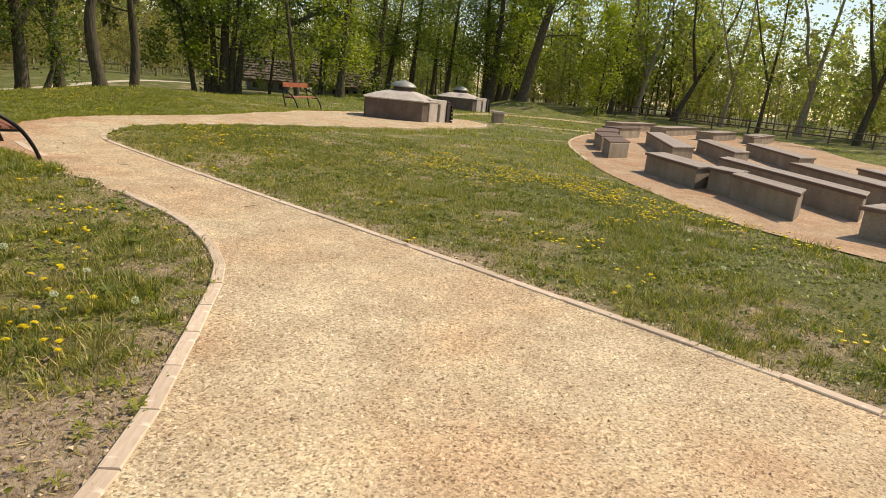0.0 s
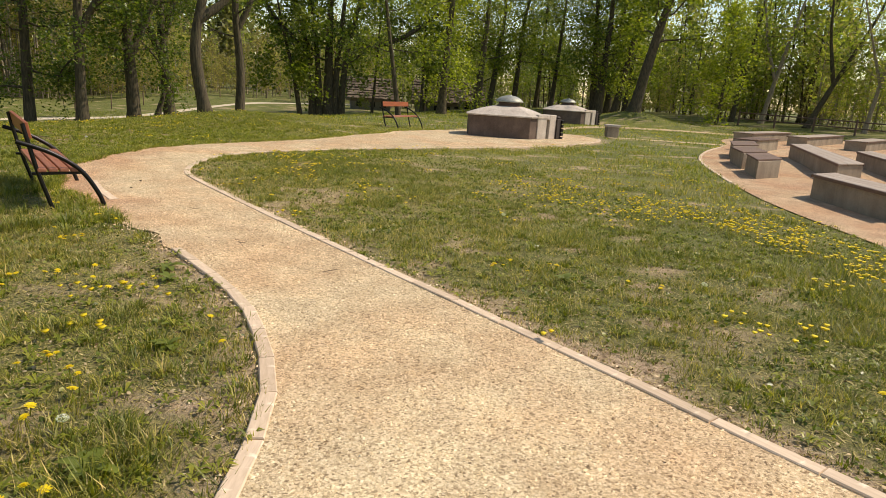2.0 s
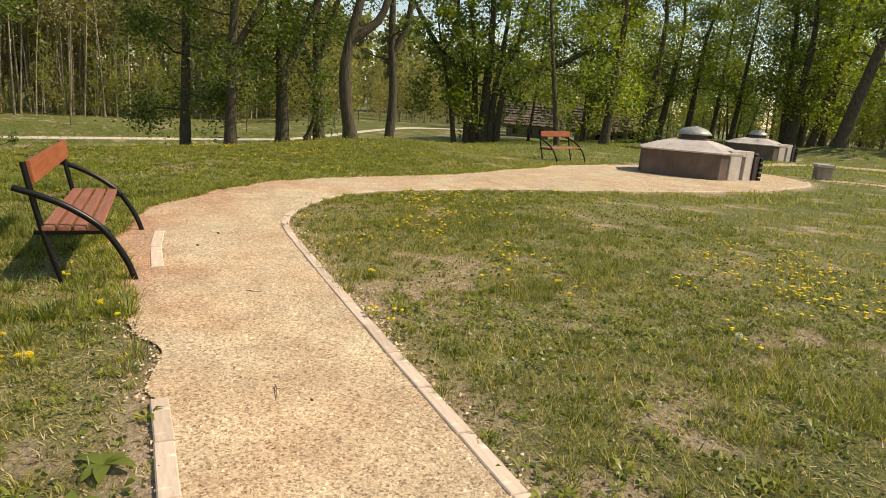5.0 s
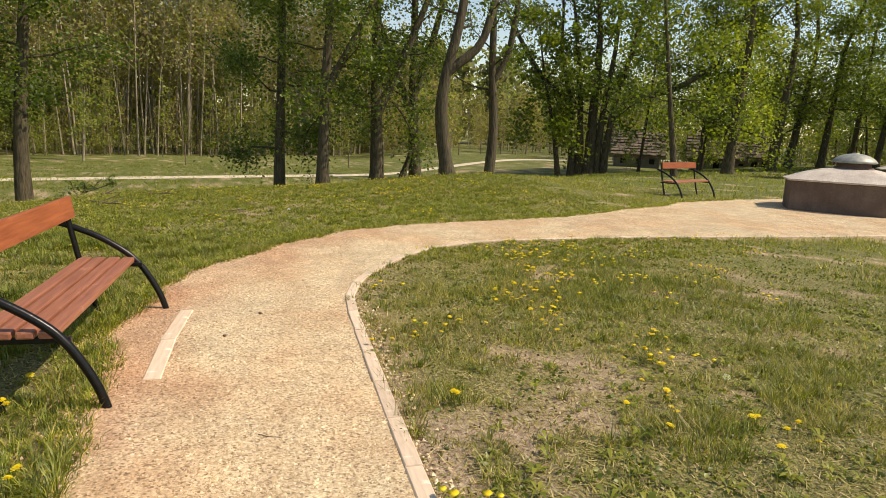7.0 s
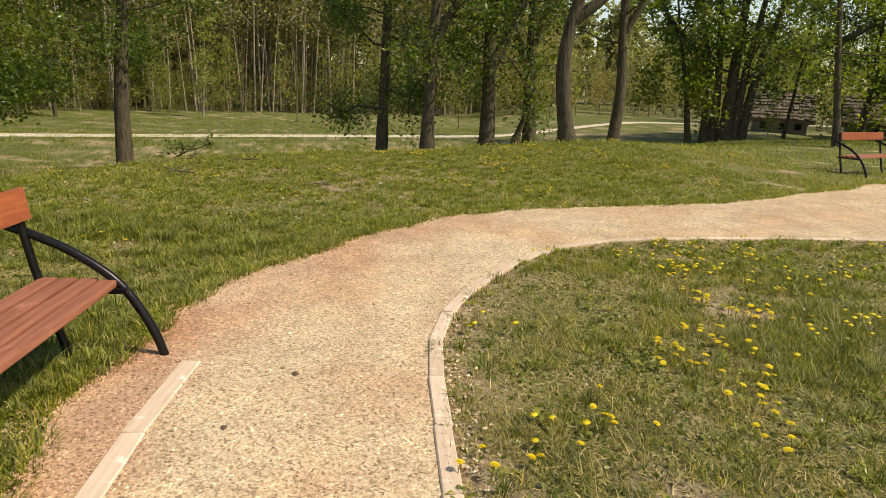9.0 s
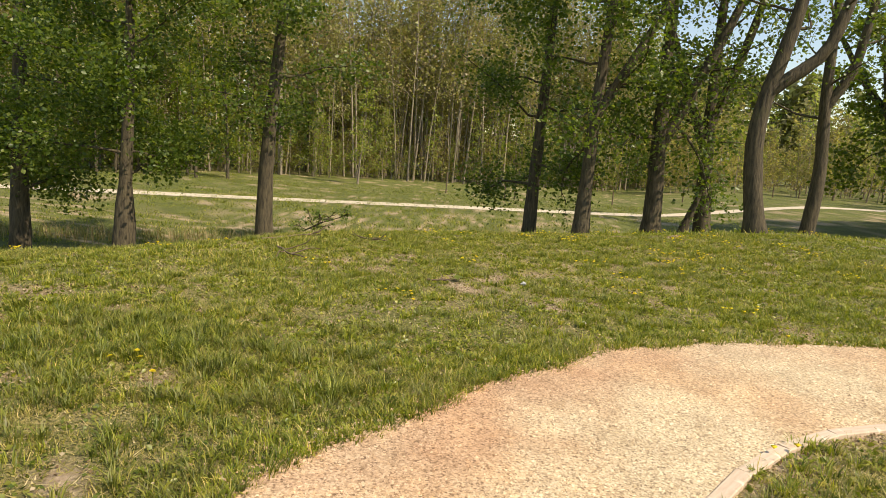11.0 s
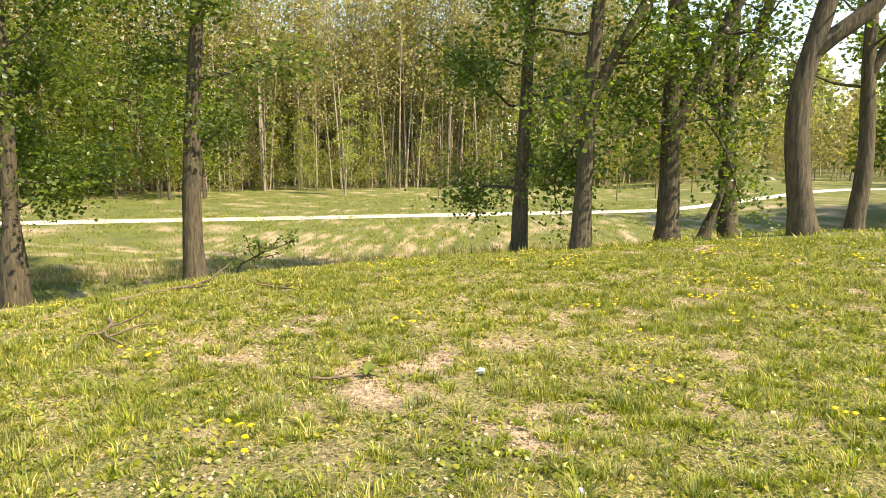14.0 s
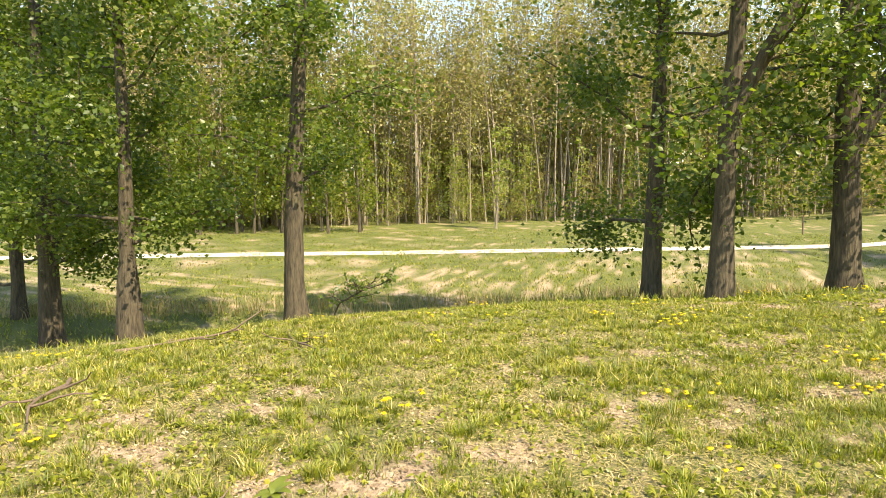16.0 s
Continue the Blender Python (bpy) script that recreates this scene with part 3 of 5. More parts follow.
def tree_arrays(stems, r0, top, first, limbs, leaves, leaf, gen, reach=2.6, low_droop=0.0, spread=0.3, sides=10, twigs=5, unit=1.0, bend_limb=0.20, rise_add=0.0, light=0, foot=0.0):
    """Bark and leaves of a tree that stands at the origin. stems: lists of (height, dx, dy)."""
    wood, anchors = [], []
    for si, stem in enumerate(stems):
        s = np.array([(x, y, z) for z, x, y in stem], float)
        d = s[-1] - s[-2]
        d /= np.linalg.norm(d)
        ext = wander(s[-1], d + [0, 0, 0.3], max(0.04 * top, top - s[-1][2]), gen, 0.12, 0.07, 6)
        s = np.vstack([s, ext[1:]])
        keys = np.concatenate([[0], np.cumsum(np.linalg.norm(np.diff(s, axis=0), axis=1))])
        u = np.linspace(0, keys[-1], 26)
        line = np.stack([np.interp(u, keys, s[:, c]) for c in range(3)], 1)
        line[1:-1] = 0.25 * line[:-2] + 0.5 * line[1:-1] + 0.25 * line[2:]
        rb = r0 if si == 0 else r0 * 0.66
        rad = rb * (1 - 0.88 * (u / u[-1]) ** 0.85)
        if stem[0][0] <= 0.01:
            rad *= 1 + 0.28 * np.exp(-u / 0.25) + foot * (1 - smoothstep(1.15, 1.65, u))
        keep = [0, 1, 3, 6, 10, 15, 20, 25] if light else range(26)
        wood.append(tube_arrays(line[keep], np.maximum(rad, 0.012 * unit)[keep], sides, 0.05, gen))
        count = limbs if si == 0 else max(3, limbs // 2)
        az = gen.uniform(0, 6.28)
        for c in range(count):
            zt = first + (top - first) * ((c + gen.uniform(0, 0.9)) / count) ** 1.1
            at = np.array([np.interp(zt, line[:, 2], line[:, k]) for k in range(3)])
            if zt < line[0, 2] or zt > top:
                continue
            az += 2.4 + gen.uniform(-0.4, 0.4)
            fall = (zt - first) / (top - first)
            length = reach * (1 - 0.6 * fall) * gen.uniform(0.7, 1.2)
            rise = rise_add + 0.25 + 0.6 * fall - low_droop * (1 - fall)
            limb_line = wander(at, (math.cos(az), math.sin(az), rise), length, gen, 0.05 - 0.12 * low_droop * (1 - fall), bend_limb, 7)
            rl = max(0.012 * unit, min(0.07, 0.28 * np.interp(zt, line[:, 2], rad)))
            keep = [0, 2, 5, 7] if light else range(8)
            wood.append(tube_arrays(limb_line[keep], np.linspace(rl, 0.008 * unit, 8)[keep], 3 if light else 5))
            anchors.append(limb_line[3:])
            for c2 in range(twigs):
                k0 = gen.integers(2, 7)
                d = limb_line[k0] - limb_line[k0 - 1] + 0.25 * length / 7 * 3 * gen.standard_normal(3)
                tw = wander(limb_line[k0], d, length * gen.uniform(0.25, 0.5), gen, -0.02, 0.3, 4)
                if not light:
                    wood.append(tube_arrays(tw, np.linspace(0.011 * unit, 0.004 * unit, 5), 3))
                elif c2 < 3 - light:
                    wood.append(tube_arrays(tw[[0, 4]], np.array([0.009, 0.004]) * unit, 3))
                anchors.append(tw[1:])
    wv, wf = joined(wood)
    lv, lf = None, None
    if leaves:
        A = np.vstack(anchors)
        c = A[gen.integers(0, len(A), leaves)] + spread * gen.standard_normal((leaves, 3)) * [1, 1, 0.8]
        lv, lf = leaf_arrays(c, leaf, gen)
        if light:
            # one three-cornered leaf spray each
            lv = lv.reshape(-1, 4, 3)
            lv = np.stack([lv[:, 0], 1.35 * lv[:, 1] - 0.35 * lv[:, 3], lv[:, 2] * 0.7 + lv[:, 3] * 0.3], 1).reshape(-1, 3)
            lf = np.arange(len(lv)).reshape(-1, 3)
    return wv, wf, lv, lf


def tree(x, y, stems, r0, top, first, limbs, leaves, leaf, seed, label, bark=M_BARK, foliage=M_LEAF, z=None, **more):
    gen = np.random.default_rng(seed)
    wv, wf, lv, lf = tree_arrays(stems, r0, top, first, limbs, leaves, leaf, gen, **more)
    t = empty("tree", pose(x, y, (h1(x, y) if z is None else z) - 0.06))
    tagged(t, label, "tree")
    put("trunk", fast_mesh("trunk", wv, wf), bark, t, smooth=True)
    if lv is not None:
        put("crown", fast_mesh("crown", lv, lf), foliage, t)
    return t


# the row of maples along the bank; stems as (height, dx, dy)
tree(-25.67, -3.52, [[(0, 0, 0), (1.5, 0, -0.04), (3.4, 0, 0.07), (5.2, 0, 0.24), (7, 0, 0.42)]], 0.235, 12.5, 2.9, 15, 13832, 0.095, 31, "slim grey-barked maple leaning slightly, with fresh leaves", low_droop=0.3, reach=2.6)
tree(-28.07, 3.27, [[(0, 0, 0), (2, 0, 0.02), (5.2, 0, 0.10), (7.5, 0, 0.12)]], 0.20, 12.5, 1.6, 18, 17290, 0.095, 32, "upright maple with low leafy side branches", low_droop=0.5, reach=3.2)
tree(-25.74, 4.54, [[(0, 0, 0), (1.5, 0, 0.02), (3.1, 0, 0.05), (5.2, 0, 0.16), (7.5, 0, 0.2)], [(2.9, 0, 0.05), (3.6, 0, 0.42), (4.5, 0.1, 0.9), (5.4, 0.1, 1.35)]], 0.19, 12, 2.2, 16, 13300, 0.095, 33, "maple forking at head height above the bank", low_droop=0.4, reach=2.6)
tree(-27.36, 6.46, [[(0, 0, 0), (1.3, 0, -0.02), (2.6, 0, -0.08), (4.5, 0, -0.12), (6.5, 0, -0.16)], [(2.4, 0, -0.06), (3.1, 0, 0.28), (4.3, 0, 0.78), (5.8, 0, 1.4)]], 0.25, 12.5, 2.0, 17, 14895, 0.095, 34, "stout maple splitting into two stems", low_droop=0.45, reach=2.8)
tree(-29.08, 8.18, [[(0, 0, 0.02), (1.3, 0, -0.12), (2.9, 0, -0.2), (5, 0, -0.26), (7, 0, -0.26)], [(3.4, 0, -0.2), (4.3, 0, 0.15), (5.6, 0, 0.5)], [(2.6, 0, -0.2), (3.4, 0, -0.55), (4.4, 0, -0.95)]], 0.24, 12, 3.0, 14, 3360, 0.095, 35, "dark maple with a crossing limb", reach=2.4)
tree(-28.9, 7.55, [[(0, 0, -0.05), (0.6, 0, 0.12), (1.25, 0, 0.33)]], 0.17, 2.2, 1.2, 3, 160, 0.14, 36, "short leaning stem beside a larger maple", reach=0.7)
tree(-25.02, 8.30, [[(0, 0, 0), (0.9, 0, -0.16), (1.7, 0, -0.28), (2.6, 0, -0.30), (3.8, 0, 0.0), (5.0, 0, 0.25), (7, 0, 0.4)], [(3.1, 0, -0.18), (3.5, 0.05, 0.25), (3.8, 0.1, 0.75), (4.5, 0.2, 1.0)]], 0.225, 12.5, 4.2, 12, 2100, 0.095, 37, "bowed thick-trunked maple with one side limb", reach=2.4)
tree(-29.9, 11.25, [[(0, 0, 0), (2.1, 0, 0.12), (4.3, 0, -0.07), (6.6, 0, -0.14)], [(4.0, 0, 0.0), (5.0, 0.1, 0.54), (6.5, 0.1, 0.72)]], 0.225, 13, 3.6, 13, 2380, 0.095, 38, "bare-limbed maple with thin spring foliage", reach=2.2)
tree(-23.94, -6.35, [[(0, 0, 0), (1.8, 0, 0.05), (4.0, 0, 0.16), (7, 0, 0.2)]], 0.19, 11.5, 1.9, 20, 25270, 0.095, 39, "leafy maple at the ditch with a swollen foot", low_droop=0.2, reach=2.7, foot=0.45)
tree(-24.74, -9.9, [[(0, 0, 0), (1.8, 0, 0.05), (4.0, 0, 0.12), (7, 0, 0.2)]], 0.28, 12.5, 1.9, 20, 23940, 0.095, 40, "leafy maple standing at the water's edge", low_droop=0.2, reach=2.7)
tree(-26.0, -13.0, [[(0, 0, 0), (2, 0, 0.05), (5, 0, 0.2)]], 0.2, 10, 1.0, 18, 21280, 0.095, 41, "leafy young tree across the ditch", low_droop=0.3, reach=2.8, foliage=M_LEAF_LIGHT)
# the many-stemmed tree before the farmhouses
SIDE_X, SIDE_Y = 0.48, 0.88
FAN = [[(z, SIDE_X * o * f, SIDE_Y * o * f) for z, f in ((0, 1.0), (2.0, 1.05), (4.5, 1.35), (8.0, 2.2))] for o in (0.05, -0.55, 0.5, -1.0, 0.95)] + [[(3.6, 0.45, 0.85), (5.0, 1.1, 2.2), (5.7, 2.0, 4.4)], [(4.4, -0.5, -0.9), (5.6, -1.3, -2.4)]]
tree(-43.2, 22.3, FAN, 0.42, 14, 3.4, 18, 11000, 0.2, 42, "large dark tree with several stems from one foot", reach=3.8)
tree(-43.8, 20.6, [[(0, 0, 0), (3, 0.2, -0.6), (6, 0.6, -1.6), (8, 1.0, -2.2)]], 0.2, 9.5, 3.4, 16, 5200, 0.2, 43, "light green tree with hanging sprays of leaves", foliage=M_LEAF_LIGHT, reach=3.6, low_droop=0.9, spread=0.35)
# trees round the huts and behind the maze
RIGHT_TREES = [(-34.0, 25.4, 0.28, 0.0, 0.3), (-38.0, 31.5, 0.32, 0.3, 0.2), (-39.5, 34.0, 0.26, -0.2, 0.9), (-40.0, 37.0, 0.24, 0.2, 0.2), (-30.8, 20.2, 0.14, -0.5, -0.6),
               (-33.5, 39.5, 0.36, 0.0, 0.3), (-34.8, 40.6, 0.34, -0.3, -0.2), (-32.6, 40.2, 0.30, 0.4, 0.8), (-35.5, 43, 0.30, 0.1, 0.3), (-44.5, 31.5, 0.13, 0.1, 0.3), (-42.0, 29.5, 0.12, -0.2, 0.2), (-41.0, 31.0, 0.16, 0.2, -0.3), (-45.0, 27.0, 0.12, 0.3, 0.2), (-46, 34.5, 0.14, 0.1, 0.4), (-37.8, 39.0, 0.20, 0.1, 0.3), (-43.0, 42.5, 0.22, 0.1, 0.2), (-36.5, 46.5, 0.22, 0.2, 0.3)]
for c, (x, y, r, dx, dy) in enumerate(RIGHT_TREES):
    tree(x, y, [[(0, 0, 0), (3, dx * 0.6, dy * 0.6), (7, dx * 1.3, dy * 1.4)]], r, 13, 2.4, 17, 6400, 0.15, 60 + c, "dark-trunked park tree with light spring leaves", foliage=M_LEAF_BRIGHT if c in (0, 3, 7) else M_LEAF if c % 3 == 0 else M_LEAF_LIGHT, reach=3.2, spread=0.42, low_droop=1.0 if c == 0 else 0.35)
tree(-27.8, 36.2, [[(0, 0, 0), (2.5, 0.3, 0.3), (6, 0.8, 0.8), (9, 1.4, 1.4)]], 0.40, 15, 4.0, 18, 5000, 0.22, 75, "old thick leaning tree on an earth mound", foliage=M_LEAF_LIGHT, reach=4.0, spread=0.4)
tree(-26.0, 43.0, [[(0, 0, 0), (2.5, 0.1, 0.1), (6, 0.3, 0.2)]], 0.14, 7.5, 0.7, 18, 5200, 0.15, 77, "bushy bright green young tree behind the huts", foliage=M_LEAF_BRIGHT, reach=2.6, spread=0.42, low_droop=0.3)
PALE_TREES = [(-27.5, 47.6, 0.2, 0.2, 0.6), (-26.0, 49.0, 0.2, 0.3, 0.9), (-22.5, 48.5, 0.22, 0.9, 2.0), (-19.0, 49.0, 0.16, 0.3, 0.5), (-16.0, 48.0, 0.14, 0.1, 0.3), (-14.0, 50.0, 0.24, 0.3, 0.6), (-10.0, 48.5, 0.24, 0.4, 0.9), (-6.0, 47.0, 0.2, 0.3, 0.5)]
for c, (x, y, r, dx, dy) in enumerate(PALE_TREES):
    tree(x, y, [[(0, 0, 0), (3, dx * 0.7, dy * 0.7), (7, dx * 1.6, dy * 1.8)], [(3.2, dx * 0.7, dy * 0.7), (6, dx - 0.8, dy - 1.0)]], r, 13, 3.2, 13, 1500, 0.2, 80 + c, "slender half-bare tree behind the gravel bed", bark=M_BARK_PALE if c % 2 else M_BARK, foliage=M_LEAF_WOOD, reach=2.8, spread=0.4)
tree(-62.0, -25.7, [[(0, 0, 0), (3, 0.1, 0.1), (7, 0.2, 0.3)]], 0.15, 13.0, 1.4, 24, 6500, 0.21, 97, "bright green young tree at the wood edge", foliage=M_LEAF_BRIGHT, reach=3.0, spread=0.45, low_droop=0.2)
# a young tree in the field and a sucker beside the bank
tree(-60.0, -11.0, [[(0, 0, 0), (2, 0, 0.1), (5, 0, 0.3)]], 0.09, 7.5, 2.0, 10, 700, 0.2, 95, "thin sapling in the far field", bark=M_BARK_PALE, foliage=M_LEAF_WOOD, reach=1.2)
tree(-25.8, -2.75, [[(0, 0, 0), (0.45, 0.1, 0.25), (0.72, 0.1, 0.75), (0.92, 0.1, 1.3)]], 0.022, 1.0, 0.45, 9, 210, 0.085, 96, "low leafy sucker growing beside the maple", reach=0.6, spread=0.07)


# ---- far woods ----
def woods(name, spots, seed, label, foliage, bark, tall=(11, 16), leaves=700, leaf=0.3, protos=5, first=0.35, reach=1.8, low=1.0, thick=0.011, lean_by=0.03, light=1):
    gen = np.random.default_rng(seed)
    made = []
    for _ in range(protos):
        lean = gen.uniform(-0.05, 0.05, 2)
        made.append(tree_arrays([[(0, 0, 0), (0.3, lean[0] * 0.3, lean[1] * 0.3), (0.6, *lean)]], thick, 1.0, first * low, 14, leaves, leaf / 13, gen, reach=reach / 13, spread=0.035, sides=4, twigs=4, unit=1.6 / 16, bend_limb=0.12, rise_add=0.5, light=light))
    W, WF, L, LF, nw, nl = [], [], [], [], 0, 0
    for x, y in spots:
        wv, wf, lv, lf = made[gen.integers(protos)]
        s, a = gen.uniform(*tall), gen.uniform(0, 6.28)
        R = np.array([[math.cos(a), -math.sin(a), 0], [math.sin(a), math.cos(a), 0], [0, 0, 1]])
        R = R @ np.array([[1, 0, gen.normal(0, lean_by)], [0, 1, gen.normal(0, lean_by)], [0, 0, 1]])
        at = np.array([x, y, h1(x, y) - 0.1])
        W.append(wv * s @ R.T + at)
        WF.append(wf + nw)
        nw += len(wv)
        if lv is not None:
            L.append(lv * s @ R.T + at)
            LF.append(lf + nl)
            nl += len(lv)
    tagged(put(name + "_trunks", fast_mesh(name, np.concatenate(W), np.concatenate(WF)), bark), label + ", trunks and boughs", "woods", kind="stuff")
    if L:
        tagged(put(name + "_leaves", fast_mesh(name, np.concatenate(L), np.concatenate(LF)), foliage), label + ", spring leaves", "woods", kind="stuff")


spots = []
while len(spots) < 430:
    y = rng.uniform(-55, 15)
    pp = 73 + 0.16 * (y + 16) + rng.exponential(9.0)
    spots.append((-pp - 0.5 * y, y))
woods("field_woods", spots, 101, "tall thin woodland along the far field", M_LEAF_FIELD, M_BARK_PALE, (15, 24), 640, 0.165, thick=0.0048, reach=2.2, protos=9)
spots = [(-(79 + 0.16 * (y + 16) + rng.exponential(7.0)) - 0.5 * y, y) for y in rng.uniform(-58, 26, 170)]
woods("brush_woods", spots, 107, "dense budding brown brush in the wood", M_BRUSH, M_BARK_PALE, (6, 17), 420, 0.36, first=0.05, reach=3.0, thick=0.005, lean_by=0.06, protos=7, light=2)
spots = [(-(74 + 0.16 * (y + 16) + rng.exponential(4.0)) - 0.5 * y, y) for y in rng.uniform(-58, 26, 170)]
woods("edge_brush", spots, 110, "low budding brush along the wood edge", M_BRUSH, M_BARK_PALE, (2.0, 5.5), 420, 0.5, first=0.02, reach=4.6, thick=0.005, lean_by=0.15, protos=7, light=3)
spots = []
while len(spots) < 60:
    y = rng.uniform(-55, -18)
    spots.append((-60 - rng.exponential(6) - 0.5 * y + 0.2 * (y + 18), y))
woods("leafy_woods", spots, 102, "denser leafy wood edge beyond the ditch", M_LEAF_LIGHT, M_BARK, (8, 13), 1200, 0.26, first=0.1)
spots = [(rng.uniform(-62, -24), 54 + rng.exponential(8.0)) for _ in range(70)]
woods("north_woods", spots, 103, "mixed spring woodland behind the huts", M_LEAF_WOOD, M_BARK, (11, 18), 620, 0.24, first=0.12, thick=0.0065, reach=2.2, lean_by=0.07, protos=8)
spots = [(rng.uniform(-34, 14), 50 + rng.exponential(7.0)) for _ in range(75)]
woods("pale_north_woods", spots, 108, "slender pale-barked trees behind the gravel bed", M_LEAF_WOOD, M_BARK_PALE, (6, 10.5), 380, 0.22, first=0.10, thick=0.0065, reach=2.6, lean_by=0.12, protos=8)
spots = [(rng.uniform(-40, 12), 50 + rng.exponential(3.0)) for _ in range(34)]
woods("north_scrub", spots, 109, "bright leafy scrub behind the gravel bed", M_LEAF_LIGHT, M_BARK_PALE, (3.0, 7.0), 700, 0.34, first=0.05, reach=3.4, thick=0.006, lean_by=0.15, protos=6)
spots = [(rng.uniform(-48, 16), 53 + rng.exponential(5.0)) for _ in range(150)]
woods("north_brush", spots, 112, "low brown brush behind the gravel bed", M_BRUSH, M_BARK_PALE, (2.5, 5.5), 380, 0.40, first=0.02, reach=4.4, thick=0.005, lean_by=0.15, protos=6, light=3)
spots = [(-46.0, 31.0), (-47.3, 34.0), (-45.3, 36.2), (-49.3, 28.6), (-51.0, 27.0), (-46.6, 32.6), (-44.2, 38.4)]
woods("house_scrub", spots, 113, "leafy bushes before the farmhouse walls", M_LEAF_LIGHT, M_BARK_PALE, (1.6, 2.7), 900, 0.5, first=0.04, reach=5.0, thick=0.006, lean_by=0.1, protos=4, light=2)
spots = [(-58 - rng.exponential(9), rng.uniform(30, 58)) for _ in range(70)]
woods("house_woods", spots, 104, "thin woodland behind the farmhouses", M_LEAF_WOOD, M_BARK_PALE, (8, 13), 420, 0.24, first=0.12, thick=0.006, lean_by=0.07, protos=7)
spots = [(rng.uniform(-130, -85), rng.uniform(20, 80)) for _ in range(90)]
woods("distant_woods", spots, 105, "distant bare woodland", M_LEAF_WOOD, M_BARK_PALE, (8, 12), 200, 0.4, first=0.1, light=2)
spots = [(rng.uniform(-105, -72), rng.uniform(14, 58)) for _ in range(150)]
woods("far_brush", spots, 111, "low budding thicket across the far field", M_BRUSH, M_BARK_PALE, (3.0, 8.5), 320, 0.5, first=0.03, reach=4.2, thick=0.005, lean_by=0.1, protos=6, light=3)
spots = [(rng.uniform(-66, 10), 51 + rng.exponential(2.5)) for _ in range(80)] + [(-(70.5 + 0.16 * (y + 16)) - 0.5 * y - rng.uniform(0, 6), y) for y in rng.uniform(-50, 30, 170)]
woods("underwood", spots, 106, "low scrub at the foot of the woods", M_LEAF_WOOD, M_BARK_PALE, (2.5, 8.0), 400, 0.40, first=0.04, reach=3.4, thick=0.005, protos=7, light=3)


# ---- the wood's depth, closing the view at the horizon; haze is only in the leaf colour ----
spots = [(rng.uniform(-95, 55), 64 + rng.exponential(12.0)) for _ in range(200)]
woods("deep_north_woods", spots, 121, "depth of the northern wood with haze-tinted grey-green leaves", M_HAZED_WOOD, M_BARK_PALE, (5, 11), 320, 0.85, first=0.03, reach=3.6, thick=0.006, lean_by=0.08, protos=6, light=3)
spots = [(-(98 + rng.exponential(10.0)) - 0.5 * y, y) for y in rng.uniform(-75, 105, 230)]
woods("deep_field_woods", spots, 122, "depth of the wood beyond the field with haze-tinted brown leaves", M_HAZED_WOOD, M_BARK_PALE, (8, 17), 340, 1.0, first=0.03, reach=3.6, thick=0.006, lean_by=0.05, protos=6, light=3)


# ---- low walls ----
def low_wall(a, b, o, top, label, planks=False):
    """A concrete wall block with a board cap: its near edge a to b, its end edge o."""
    a, b, o = np.array(a), np.array(b), np.array(o)
    mid = (a + b + o) / 2
    w = empty("low_wall", pose(mid[0], mid[1], h1(*mid) + 0.004))
    tagged(w, label, "low wall", "low walls of the maze")
    d = (b - a) / np.linalg.norm(b - a)
    oo = o / np.linalg.norm(o)

    def slab(u0, u1, v0, v1, z0, z1, bevel):
        q = [a + (b - a) * u + o * v - mid for u, v in ((u0, v0), (u1, v0), (u1, v1), (u0, v1))]
        return prism([tuple(c) for c in q], z0, z1, bevel)

    eu, ev = 0.04 / np.linalg.norm(b - a), 0.045 / np.linalg.norm(o)
    part("body", slab(0, 1, 0, 1, -0.05, top - 0.03, 0.012), M_CONC, w)
    if planks:
        count = max(3, int(np.linalg.norm(b - a) / 0.17))
        for c in range(count):
            part("plank", slab((c + 0.07) / count, (c + 0.93) / count, -ev, 1 + ev, top - 0.028, top + 0.010, 0.004), M_PLANK, w)
    else:
        for c in range(3):
            part("plank", slab(-eu, 1 + eu, (c + 0.02) / 3, (c + 0.98) / 3, top - 0.028, top + 0.006, 0.004), M_PLANK_GREY, w)
        part("rim", slab(-eu * 1.3, 1 + eu * 1.3, -ev, -0.006, top - 0.05, top + 0.002, 0.003), M_PLANK, w, "dark edge board")
        part("rim", slab(-eu * 1.3, 1 + eu * 1.3, 1.006, 1 + ev, top - 0.05, top + 0.002, 0.003), M_PLANK, w, "dark edge board")
    return w


